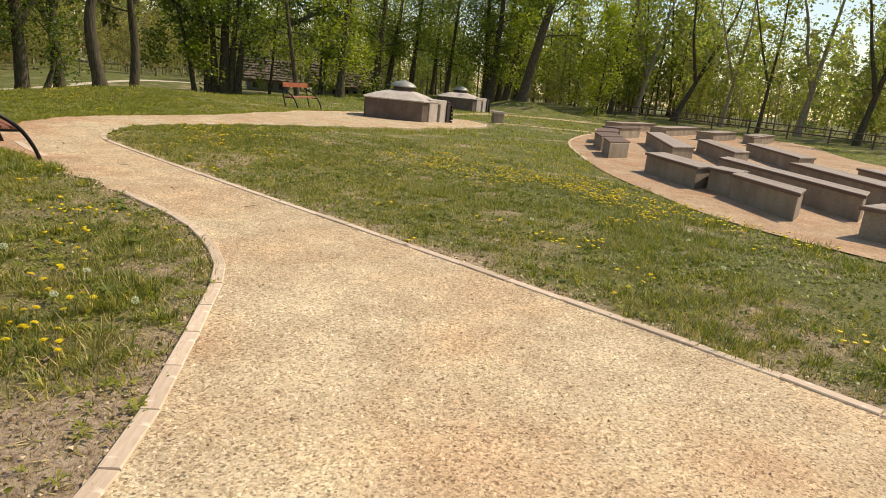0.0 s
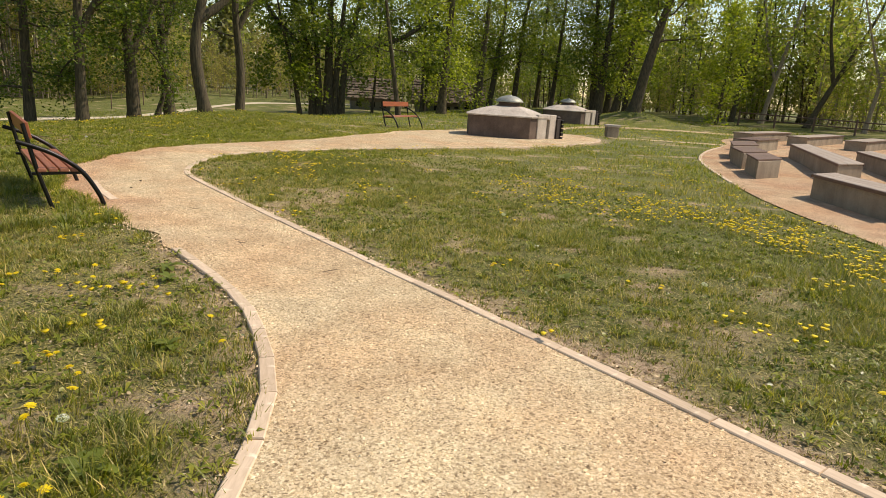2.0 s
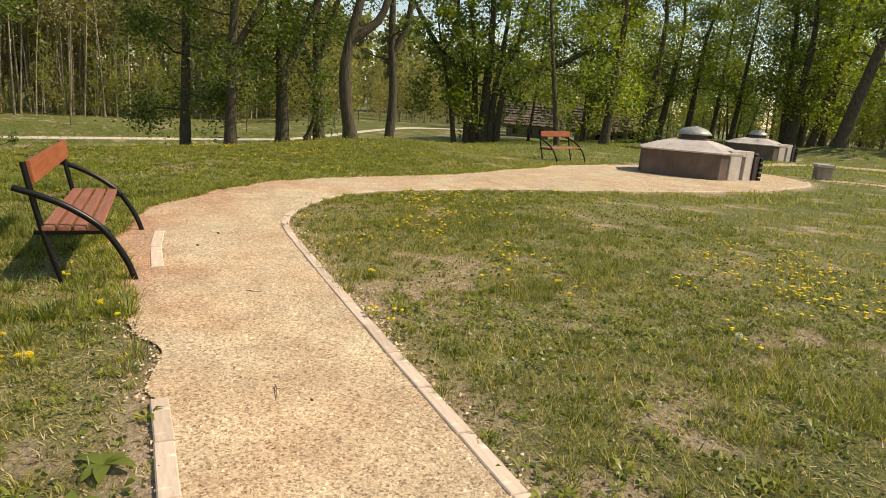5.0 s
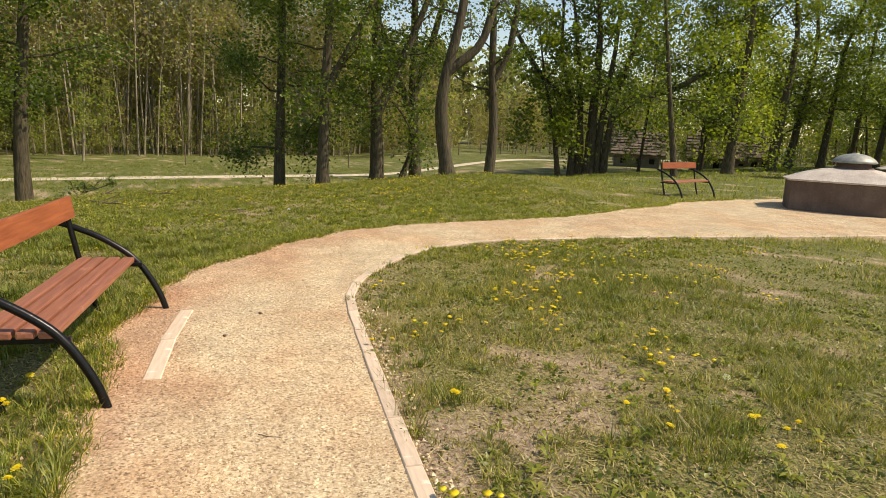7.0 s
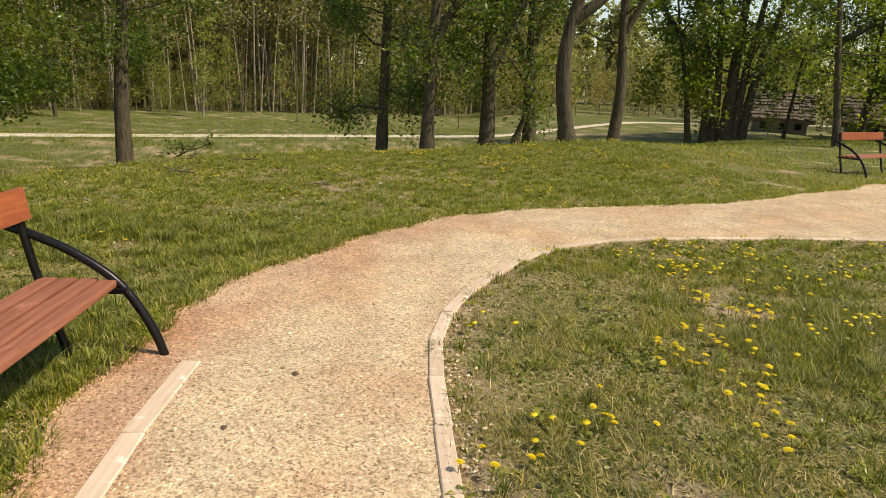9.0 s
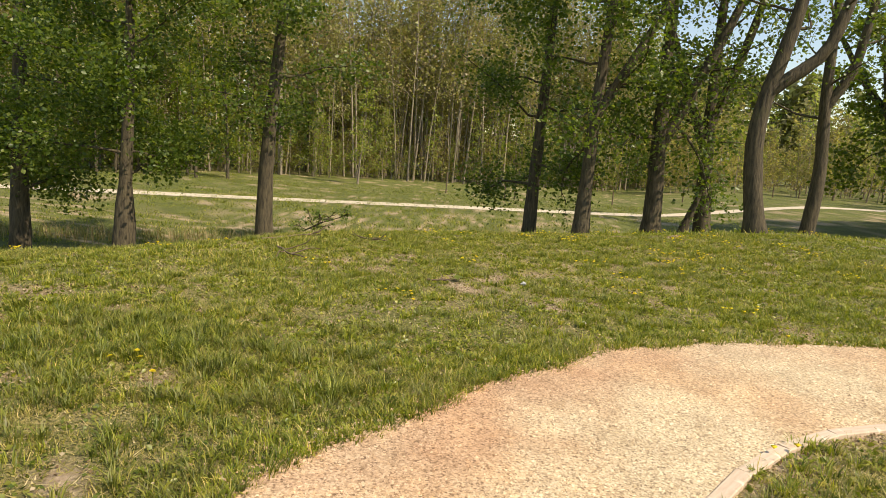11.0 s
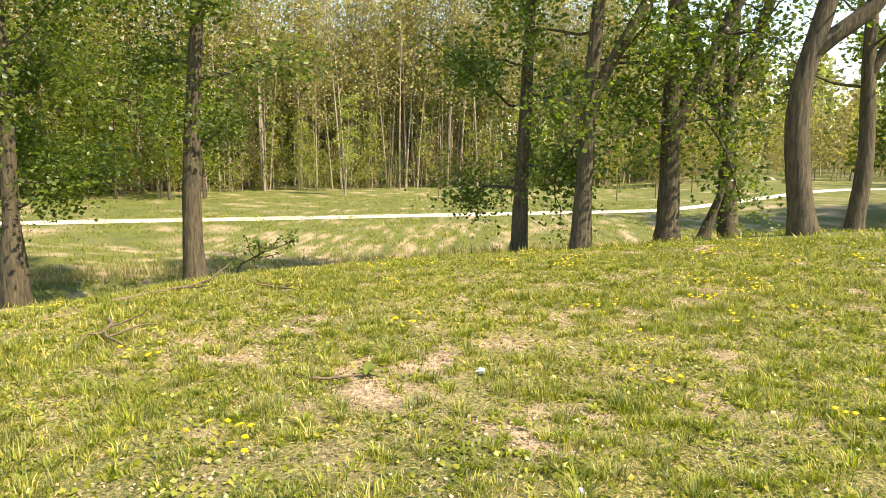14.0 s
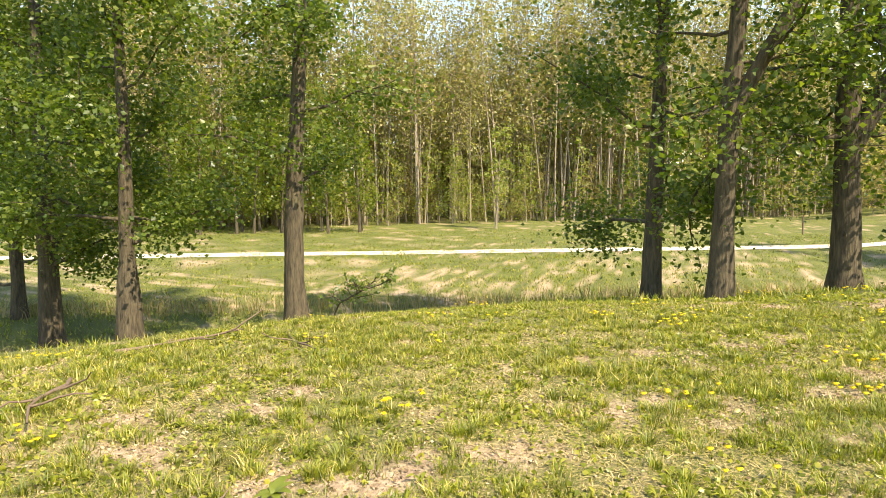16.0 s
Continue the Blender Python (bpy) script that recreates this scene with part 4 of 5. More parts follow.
PLAIN = "weathered grey concrete wall block capped with grey boards"
SLAT = "short concrete wall block topped with dark cross planks"
for a, b, o, pl in [((-9.45, 16.3), (-8.42, 14.86), (0.0, 1.0), 1), ((-10.9, 18.2), (-9.75, 16.7), (0.0, 1.15), 1), ((-12.45, 20.9), (-11.3, 19.0), (0.1, 1.2), 1), ((-6.57, 13.23), (-4.8, 11.72), (0.02, 0.85), 0),
                    ((-4.66, 11.96), (-4.12, 11.74), (-0.05, 0.7), 0), ((-4.02, 11.38), (-2.62, 10.1), (-0.12, 0.72), 0), ((-5.67, 15.03), (-2.07, 11.44), (-0.1, 0.76), 0), ((-11.49, 22.84), (-7.36, 16.2), (0.1, 1.05), 0),
                    ((-9.32, 22.36), (-6.36, 17.76), (0.0, 1.1), 0), ((-8.34, 24.3), (-5.21, 19.36), (0.1, 1.1), 0), ((-4.63, 16.65), (-2.0, 13.35), (0.25, 0.7), 0), ((-3.56, 18.2), (-1.2, 14.9), (0.3, 0.7), 0),
                    ((-1.73, 9.76), (0.7, 9.55), (0.1, 0.75), 0), ((-16.0, 29.0), (-17.0, 34.6), (-0.75, -0.2), 0), ((-14.3, 30.4), (-15.7, 37.6), (-0.75, -0.2), 0), ((-12.3, 31.2), (-13.3, 36.8), (-0.75, -0.2), 0),
                    ((-11.1, 34.0), (-12.2, 39.6), (-0.75, -0.2), 0), ((-12.9, 23.4), (-13.5, 26.2), (-0.7, -0.2), 1), ((-11.0, 33.2), (-10.4, 32.2), (-0.1, -0.8), 1)]:
    low_wall(a, b, o, 0.43, SLAT if pl else PLAIN, bool(pl))


# ---- huts ----
def hut():
    """A small faceted bunker: walls, sloped roof, steel cupola and a short wing with an arched gate."""
    t = empty("bunker_hut")
    plan = [(-1.40, 0.10), (-0.25, -0.02), (0.66, 0.06), (1.22, 0.92), (0.95, 2.2), (-0.2, 2.65), (-1.15, 2.2), (-1.55, 1.1)]
    part("wall", prism(plan, -0.05, 0.72, 0.015), M_CONC_HUT, t)
    bm = bmesh.new()
    cx, cy = -0.12, 1.2
    rings = [[bm.verts.new((cx + (x - cx) * k, cy + (y - cy) * k, z)) for x, y in plan] for k, z in ((1.045, 0.722), (1.05, 0.762), (0.72, 0.93), (0.40, 1.045))]
    for ra, rb in zip(rings, rings[1:]):
        for c in range(len(plan)):
            bm.faces.new([ra[c], ra[(c + 1) % len(plan)], rb[(c + 1) % len(plan)], rb[c]])
    bm.faces.new(rings[-1])
    bm.faces.new(rings[0][::-1])
    bmesh.ops.recalc_face_normals(bm, faces=bm.faces)
    part("roof", bm, M_CONC_PALE, t, "pale concrete roof slab sloping from the cupola")
    neck = part("neck", lathe([(0.44, 1.02), (0.43, 1.08), (0.37, 1.10), (0.37, 1.20), (0.0, 1.21)]), M_PLANK, t, "dark drum under the cupola", True)
    neck.location = (cx, cy, 0)
    dome = lathe([(0.0, 1.185), (0.44, 1.185), (0.485, 1.195), (0.49, 1.215), (0.465, 1.25), (0.41, 1.305), (0.32, 1.36), (0.20, 1.40), (0.08, 1.418), (0.07, 1.435), (0.0, 1.44)])
    cup = part("cupola", dome, M_DOME, t, "pale weathered steel cupola", True)
    cup.location = (cx, cy, 0)
    # entrance wing, its face in line with the slanted wall
    along, out = Vector((0.64, 0.95, 0)), Vector((0.83, -0.56, 0))
    p0 = Vector((0.90, 0.42, 0)) + out * 0.03

    def wing(u0, u1, deep0, deep1, z0, z1, bevel=0.012):
        q = [p0 + along * u0 + out * deep0, p0 + along * u1 + out * deep0, p0 + along * u1 - out * deep1, p0 + along * u0 - out * deep1]
        return prism([(v.x, v.y) for v in q], z0, z1, bevel)

    part("wing_wall", wing(0, 0.50, 0, 0.55, -0.05, 0.84), M_CONC_PALE, t, "pale wall of the entrance wing")
    part("wing_wall", wing(0.66, 1.02, 0, 0.55, -0.05, 0.84), M_CONC_PALE, t, "pale wall of the entrance wing")
    part("lintel", wing(0.50, 0.66, -0.004, 0.55, 0.68, 0.838), M_CONC_PALE, t)
    part("slot", wing(0.50, 0.66, -0.10, 0.5, -0.04, 0.68, 0), M_DARK, t, "dark narrow opening")
    part("portal", wing(1.02, 1.30, 0.05, 0.62, -0.05, 0.70), M_PORTAL, t, "dark arched portal")
    part("portal_arch", wing(1.06, 1.26, 0.03, 0.58, 0.70, 0.80, 0.04), M_PORTAL, t, "rounded top of the portal")
    for c in range(5):
        part("quoin", wing(1.24, 1.36, 0.10, 0.06, -0.03 + 0.145 * c, 0.085 + 0.145 * c), M_IRON, t, "dark corner stone")
    return t


def place_hut(ob, x, y, facing, size=1.0, z=None):
    ob.matrix_world = pose(x, y, h1(x, y) if z is None else z, 0, 0, facing) @ Matrix.Diagonal((size, size, size, 1))


first_hut = tagged(hut(), "low brown-rendered model bunker with a steel cupola", "bunker", "model bunkers")
second_hut = copy_thing(first_hut, Matrix())
place_hut(first_hut, -17.63, 16.1, 46)
place_hut(second_hut, -26.5, 28.8, 44, 0.97)
tagged(second_hut, "second low bunker further along the gravel path", "bunker", "model bunkers")

bm = prism([(-0.23, -0.25), (0.23, -0.25), (0.25, 0.22), (-0.25, 0.22)], -0.05, 0.42, 0.02)
post = empty("stone_post", pose(-18.3, 22.3, h1(-18.3, 22.3), 0, 0, 50))
tagged(post, "short block of grey stone with a lighter cap", "stone")
part("shaft", bm, M_CONC, post)
part("cap", box((0.56, 0.56, 0.09), (0, 0, 0.46), 0.02), M_CONC_PALE, post, "lighter capping slab")


# ---- benches ----
def bench():
    """A park bench: bowed iron tubes, four seat boards, one back board. Local x runs along the seat, y to the front."""
    t = empty("park_bench")
    for sx in (-0.94, 0.94):
        arc = smooth_line([(0.95, -0.04), (0.88, 0.16), (0.73, 0.40), (0.52, 0.56), (0.33, 0.65), (0.17, 0.705)], 0.04)
        v, f = tube_arrays(np.stack([np.full(len(arc), sx), arc[:, 0], arc[:, 1]], 1), np.full(len(arc), 0.024), 10)
        put("arm_tube", fast_mesh("arm_tube", v, f), M_IRON, t, smooth=True)
        leg = smooth_line([(0.46, -0.06), (0.41, 0.12), (0.34, 0.38), (0.29, 0.62), (0.242, 0.885)], 0.05)
        v, f = tube_arrays(np.stack([np.full(len(leg), sx * 0.985), leg[:, 0], leg[:, 1]], 1), np.full(len(leg), 0.022), 8)
        put("back_leg", fast_mesh("back_leg", v, f), M_IRON, t, smooth=True)
        part("seat_bearer", box((0.035, 0.50, 0.03), (sx * 0.97, 0.53, 0.373), 0.005), M_IRON, t)
    for c in range(4):
        part("seat_board", box((1.90, 0.083, 0.040), (0, 0.374 + 0.102 * c, 0.409), 0.010), M_BENCH_DARK, t)
    part("back_board", box((1.89, 0.035, 0.165), (-0.015, 0.285, 0.815), 0.008, Matrix.Rotation(radians(9), 4, "X")), M_BENCH, t, "orange varnished back board")
    return t


first_bench = tagged(bench(), "park bench with reddish boards and black bowed tubes", "bench", "park benches")
second_bench = copy_thing(first_bench, Matrix())
first_bench.matrix_world = pose(-10.2, 1.39, 0.07, 0, 0, 0)
second_bench.matrix_world = pose(-21.46, 13.66, h1(-20.9, 13.9), 0, 0, -61)
tagged(second_bench, "reddish park bench beside the gravel near the hut", "bench", "park benches")


# ---- farmhouses ----
def farmhouse(x, y, facing, length, depth, eaves, ridge, label):
    t = empty("farmhouse", pose(x, y, h1(x, y) - 0.1, 0, 0, facing))
    tagged(t, label, "house", "thatched farmhouses")
    part("wall", box((length, depth, eaves), (0, 0, eaves / 2), 0.02), M_LIME, t, "limewashed wall")
    bm = bmesh.new()
    prof = [(-depth / 2 - 0.5, eaves - 0.25), (-depth / 2 - 0.5, eaves - 0.02), (-depth / 4, (eaves + ridge) / 2 + 0.12), (0, ridge), (depth / 4, (eaves + ridge) / 2 + 0.12), (depth / 2 + 0.5, eaves - 0.02), (depth / 2 + 0.5, eaves - 0.25), (0, ridge - 0.35)]
    ends = [[bm.verts.new((sx * (length / 2 + 0.4), yy, zz)) for yy, zz in prof] for sx in (-1, 1)]
    for c in range(len(prof)):
        d = (c + 1) % len(prof)
        bm.faces.new([ends[0][c], ends[0][d], ends[1][d], ends[1][c]])
    bm.faces.new(ends[0])
    bm.faces.new(ends[1][::-1])
    bmesh.ops.recalc_face_normals(bm, faces=bm.faces)
    part("roof", bm, M_THATCH, t, "stepped grey thatch roof")
    rows_n, pitch = 8, math.atan2(ridge - eaves, depth / 2 + 0.5)
    gen = np.random.default_rng(int(length * 10))
    for c in range(rows_n):
        u = (c + 0.45) / rows_n
        yy, zz = -depth / 2 - 0.5 + u * (depth / 2 + 0.5), eaves + u * (ridge - eaves) + 0.02
        across = int(length / 0.30)
        for k in range(across):
            w = (length + 0.7) / across
            part("thatch", box((w * gen.uniform(0.92, 1.12), math.hypot(depth / 2 + 0.5, ridge - eaves) / rows_n * gen.uniform(0.95, 1.25), 0.11), (-(length + 0.7) / 2 + (k + 0.5) * w, yy + gen.uniform(-0.05, 0.05), zz + gen.uniform(-0.02, 0.05)), 0.03, Matrix.Rotation(pitch - gen.uniform(0.1, 0.28), 4, "X") @ Matrix.Rotation(gen.uniform(-0.06, 0.06), 4, "Z")), M_THATCH, t)
    for wx in (-length * 0.3, length * 0.05, length * 0.33):
        wnd = part("window", box((0.42, 0.06, 0.42), (wx, -depth / 2 - 0.02, eaves * 0.55), 0.01), M_DARK, t, "dark small window")
        part("frame", box((0.52, 0.05, 0.05), (wx, -depth / 2 - 0.04, eaves * 0.55 + 0.24), 0.01), M_PLANK, wnd)
    return t


farmhouse(-50.0, 36.6, 55, 3.5, 2.8, 1.1, 3.0, "whitewashed farmhouse with a stepped grey thatch roof")
farmhouse(-54.4, 32.4, 62, 3.6, 2.8, 1.1, 2.9, "small thatched outbuilding with dark walls")
farmhouse(-51.4, 41.4, 50, 2.8, 2.6, 1.1, 2.8, "small thatched cottage half hidden by trunks")


# ---- fences and posts ----
def rail_fence(points, label):
    t = empty("rail_fence", pose(points[0][0], points[0][1], h1(*points[0])))
    tagged(t, label, "fence")
    bx, by, bz = points[0][0], points[0][1], h1(*points[0])
    for c, (x, y) in enumerate(points):
        part("fence_post", box((0.10, 0.10, 1.05), (x - bx, y - by, h1(x, y) - bz + 0.48), 0.01), M_PLANK, t)
        if c:
            x0, y0 = points[c - 1]
            for zz in (0.45, 0.85):
                v, f = tube_arrays(np.array([[x0 - bx, y0 - by, h1(x0, y0) - bz + zz], [x - bx, y - by, h1(x, y) - bz + zz]]), [0.045, 0.045], 6)
                put("fence_rail", fast_mesh("fence_rail", v, f), M_PLANK, t)


rail_fence([(-25.5 + 2.4 * c, 45.0 + 0.25 * c) for c in range(9)], "dark weathered wooden rail fence before the woods")
for x, y, z in [(-58.0, -3.5, 1.6), (-57.0, 1.0, 1.2), (-57.5, 1.7, 1.2)] + [(-60 - 2.2 * c, 9 + 3.0 * c, 1.2) for c in range(7)]:
    fp = empty("field_post", pose(x, y, h1(x, y)))
    tagged(fp, "thin wooden post standing in the field", "post", "field posts")
    v, f = tube_arrays(np.array([[0, 0, -0.2], [0.02, 0, z]]), [0.05, 0.045], 7)
    put("shaft", fast_mesh("shaft", v, f), M_STICK, fp)


# ---- kerbs, piece by piece ----
def kerb(name, line, piece, width, label, lift=0.027):
    t = empty(name)
    tagged(t, label, "kerb", kind="structure")
    P = smooth_line(line, piece)
    bm = box((1, width, 0.10), (0, 0, -0.05), 0.0)
    bmesh.ops.bevel(bm, geom=[e for e in bm.edges if all(v.co.z > -0.01 for v in e.verts)], offset=0.006, segments=1, affect="EDGES")
    me = bpy.data.meshes.new("kerb_piece")
    bm.to_mesh(me)
    bm.free()
    me.materials.append(M_KERB)
    gen = np.random.default_rng(len(P))
    for (x0, y0), (x1, y1) in zip(P[:-1], P[1:]):
        ob = new("kerb_piece", me)
        ob.parent = t
        cx, cy = (x0 + x1) / 2, (y0 + y1) / 2
        ob.matrix_basis = pose(cx, cy, h1(cx, cy) + lift + gen.uniform(-0.003, 0.003), gen.uniform(-1.0, 1.0), gen.uniform(-0.3, 0.3), math.degrees(math.atan2(y1 - y0, x1 - x0)) + gen.uniform(-0.8, 0.8)) @ Matrix.Diagonal((math.hypot(x1 - x0, y1 - y0) - 0.006, 1, 1, 1))


kerb("kerb_left", LEFT_EDGE[30::3] + np.array([0.0, 0.0]), 0.42, 0.085, "tan concrete kerb edging the gravel path")
kerb("kerb_bench", [(-9.60, 2.48), (-10.4, 2.465), (-11.05, 2.49)], 0.72, 0.10, "two tan edging pieces before the bench")
kerb("kerb_right", RIGHT_EDGE[::4], 0.50, 0.085, "tan concrete kerb round the lawn")
kerb("kerb_maze", MAZE_EDGE[4:48], 0.60, 0.08, "pale kerb round the gravel bed")


# ---- grass, chips and flowers ----
def spread_points(count, x0, x1, y0, y1, gen):
    return gen.uniform(x0, x1, count), gen.uniform(y0, y1, count)


def on_lawn(x, y):
    keep = ~inside(PATH_POLY, x, y) & ~inside(MAZE_EDGE, x, y)
    return keep & (height(x, y) > -2.25)


def blades(name, x, y, tall, wide, gen, mat, label, bent=True, away=None, lying=1.0):
    n = len(x)
    z = height(x, y) - (0.01 if lying == 1.0 else -0.002)
    a = gen.uniform(0, 6.28, n)
    lean = gen.uniform(0.15, 1.3, n) * tall * lying
    if away is not None:
        a = away + gen.uniform(-0.7, 0.7, n) - 1.57
    la = a + gen.uniform(-0.6, 0.6, n) + 1.57
    b = np.stack([x, y, z], 1)
    side = np.stack([np.cos(a), np.sin(a), np.zeros(n)], 1) * (wide * 0.5)[:, None]
    over = np.stack([np.cos(la) * lean, np.sin(la) * lean, np.zeros(n)], 1)
    up = np.zeros((n, 3))
    up[:, 2] = tall
    tip = b + over + up * 0.92
    if bent:
        m = b + over * 0.28 + up * 0.6
        V = np.stack([b - side, b + side, m + side * 0.8, m - side * 0.8, tip], 1).reshape(-1, 3)
        q = np.arange(n)[:, None] * 5
        F = np.concatenate([q + [[0, 1, 2]], q + [[0, 2, 3]], q + [[3, 2, 4]]], 1).reshape(-1, 3)
    else:
        V = np.stack([b - side, b + side, tip], 1).reshape(-1, 3)
        F = np.arange(n * 3).reshape(-1, 3)
    tagged(put(name, fast_mesh(name, V, F), mat), label, "grass", kind="stuff")


def meadow(name, count, box4, near, far, tall, wide, seed, mat, label, bent, keep_bare=0.9, clump=0.0, patch=0.0, thin=0.22):
    gen = np.random.default_rng(seed)
    x, y = spread_points(count, *box4, gen)
    away = None
    if clump:
        cx, cy = x, y
        k = gen.integers(0, count // 26, count)
        reach = gen.uniform(0.5, 1.6, count)[k]
        x, y = x[k] + gen.normal(0, clump, count) * reach, y[k] + gen.normal(0, clump, count) * reach
        away = np.arctan2(y - cy[k], x - cx[k])
    d = line_distance(WALK_LINE, x, y, 2)
    ok = (d >= near) & (d < far)
    x, y, d = x[ok], y[ok], d[ok]
    away = None if away is None else away[ok]
    ok = on_lawn(x, y) & (gen.uniform(0, 1, len(x)) > keep_bare * worn_at(x, y))
    x, y = x[ok], y[ok]
    away = None if away is None else away[ok]
    if patch:
        ok = 0.65 * vnoise(x, y, 0.75, 61) + 0.35 * vnoise(x, y, 2.2, 62) > patch
        x, y = x[ok], y[ok]
    tuft = clumpy(x, y)
    ok = gen.uniform(0, 1, len(x)) < thin + (1 - thin) * tuft
    x, y, tuft = x[ok], y[ok], tuft[ok]
    away = None if away is None else away[ok]
    t = tall * gen.uniform(0.45, 1.3, len(x)) * (0.6 + 0.8 * vnoise(x, y, 0.8, 21)) * (0.55 + 0.95 * tuft)
    t = t * (1 - 0.45 * bareness(x, y))
    blades(name, x, y, t, wide * gen.uniform(0.7, 1.4, len(x)), gen, mat, label, bent, away)


TURF = "short uneven spring turf"
meadow("lawn_grass", 560000, (-15, 2.5, -4, 10), 0, 4.6, 0.050, 0.0062, 1, M_GRASS, TURF, False, 0.75)
meadow("bank_grass", 560000, (-25, -13, -5.5, 13.5), 0, 10, 0.030, 0.0064, 3, M_LUSH, "bright sparse grass on the bank", False, 0.8, 0, 0, 0.38)
meadow("near_turf", 330000, (-15, 2.5, -4, 9), 0, 3.4, 0.034, 0.0050, 14, M_GRASS, TURF, False, 0.6, 0, 0, 0.45)
meadow("bench_tufts", 32000, (-14.5, -8.0, -0.6, 2.4), 0, 5, 0.085, 0.0062, 15, M_DEEP, "lush grass round the bench", True, 1.0, 0.03, 0, 0.5)
meadow("mid_grass", 330000, (-24, 3, -8, 20), 4.6, 13, 0.060, 0.012, 5, M_GRASS, TURF, False, 0.7)
meadow("deep_patches", 330000, (-15, 2.5, -4, 11), 0, 7.5, 0.07, 0.007, 8, M_DEEP, "darker lush patches in the lawn", False, 1.0, 0, 0.56)
meadow("deep_bank_patches", 260000, (-24, -11, -5, 10), 0, 10, 0.060, 0.007, 10, M_DEEP, "darker lush patches on the bank", False, 1.0, 0, 0.58)
meadow("ditch_grass", 130000, (-60, -26, -34, 12), 9, 70, 0.07, 0.032, 7, M_DEEP, "rough grass on the ditch banks and field", False, 0.5)
meadow("far_grass", 220000, (-44, 4, -16, 44), 9, 45, 0.08, 0.026, 6, M_LUSH, "distant turf", False, 0.6)


def straw(name, count, box4, far, seed, floor):
    """Dry blades lying flat in the turf, thickest in drifts."""
    gen = np.random.default_rng(seed)
    x, y = spread_points(count, *box4, gen)
    ok = line_distance(WALK_LINE, x, y, 2) < far
    x, y = x[ok], y[ok]
    share = (1 - 0.7 * clumpy(x, y)) * (floor + 0.15) + 0.6 * smoothstep(0.42, 0.65, 0.6 * vnoise(x, y, 0.9, 71) + 0.4 * vnoise(x, y, 2.8, 72)) * smoothstep(-6.5, -9.0, x)
    ok = on_lawn(x, y) & (gen.uniform(0, 1, len(x)) < share)
    x, y = x[ok], y[ok]
    blades(name, x, y, 0.013 * gen.uniform(0.5, 1.5, len(x)), 0.0075 * gen.uniform(0.6, 1.4, len(x)), gen, M_STRAW, "dry straw lying in the turf", False, None, 4.2)


straw("lawn_straw", 620000, (-15, 2.5, -4, 10), 4.2, 45, 0.22)
straw("bank_straw", 260000, (-23, -12.5, -5, 9), 7.0, 46, 0.05)
meadow("path_tufts", 40000, (-8.0, 0.5, -2.5, 2.6), 0, 3.6, 0.06, 0.006, 47, M_GRASS, "bright tufts of grass beside the path", True, 1.0, 0.03)


def tufts(name, count, box4, far, tall, seed, mat, label, per=42, least=0.35):
    """Bunches of grass that splay from one foot, each with its own height."""
    gen = np.random.default_rng(seed)
    x, y = spread_points(count, *box4, gen)
    ok = line_distance(WALK_LINE, x, y, 2) < far
    x, y = x[ok], y[ok]
    ok = on_lawn(x, y) & (gen.uniform(0, 1, len(x)) < least + (1 - least) * clumpy(x, y)) & (gen.uniform(0, 1, len(x)) > 0.85 * bareness(x, y))
    x, y = x[ok], y[ok]
    n = len(x)
    off = gen.normal(0, 1, (n, per, 2)) * (0.030 * gen.uniform(0.5, 1.6, n))[:, None, None]
    P = (np.stack([x, y], 1)[:, None] + off).reshape(-1, 2)
    t = np.repeat(tall * gen.uniform(0.55, 1.35, n), per) * gen.uniform(0.55, 1.15, n * per)
    blades(name, P[:, 0], P[:, 1], t, 0.0056 * gen.uniform(0.7, 1.4, n * per), gen, mat, label, True, np.arctan2(off[..., 1], off[..., 0]).ravel())


tufts("bank_tufts", 4300, (-22.5, -13, -4, 8.5), 8.0, 0.075, 4, M_LUSH, "bright bunches of grass on the bank")
tufts("bank_dark_tufts", 1500, (-22.5, -13, -4, 8.5), 8.0, 0.085, 104, M_DEEP, "darker bunches of grass on the bank")
tufts("lawn_tufts", 4200, (-15, 2.5, -2.5, 9), 4.2, 0.065, 2, M_DEEP, "dark bunches of grass in the lawn", 34)


def edge_tufts():
    """Grass hanging over the open edge of the gravel."""
    gen = np.random.default_rng(44)
    k = gen.choice(np.where((SIDE_A[:-1, 0] < -8.3) & (SIDE_A[:-1, 1] < 15))[0], 1500)
    out = SIDE_A[k] - SIDE_B[k]
    out /= np.linalg.norm(out, axis=1)[:, None]
    u = gen.uniform(0, 1, (len(k), 1))
    C = SIDE_A[k] * (1 - u) + SIDE_A[k + 1] * u + out * (np.abs(gen.normal(0, 0.22, (len(k), 1))) - 0.03)
    off = gen.normal(0, 0.028, (len(k), 18, 2))
    P = (C[:, None] + off).reshape(-1, 2)
    tall = np.repeat(gen.uniform(0.04, 0.10, len(k)), 18) * gen.uniform(0.6, 1.2, len(P))
    blades("edge_tufts", P[:, 0], P[:, 1], tall, np.full(len(P), 0.0055), gen, M_LUSH, "ragged grass at the gravel's edge", True, np.arctan2(off[..., 1], off[..., 0]).ravel())


edge_tufts()


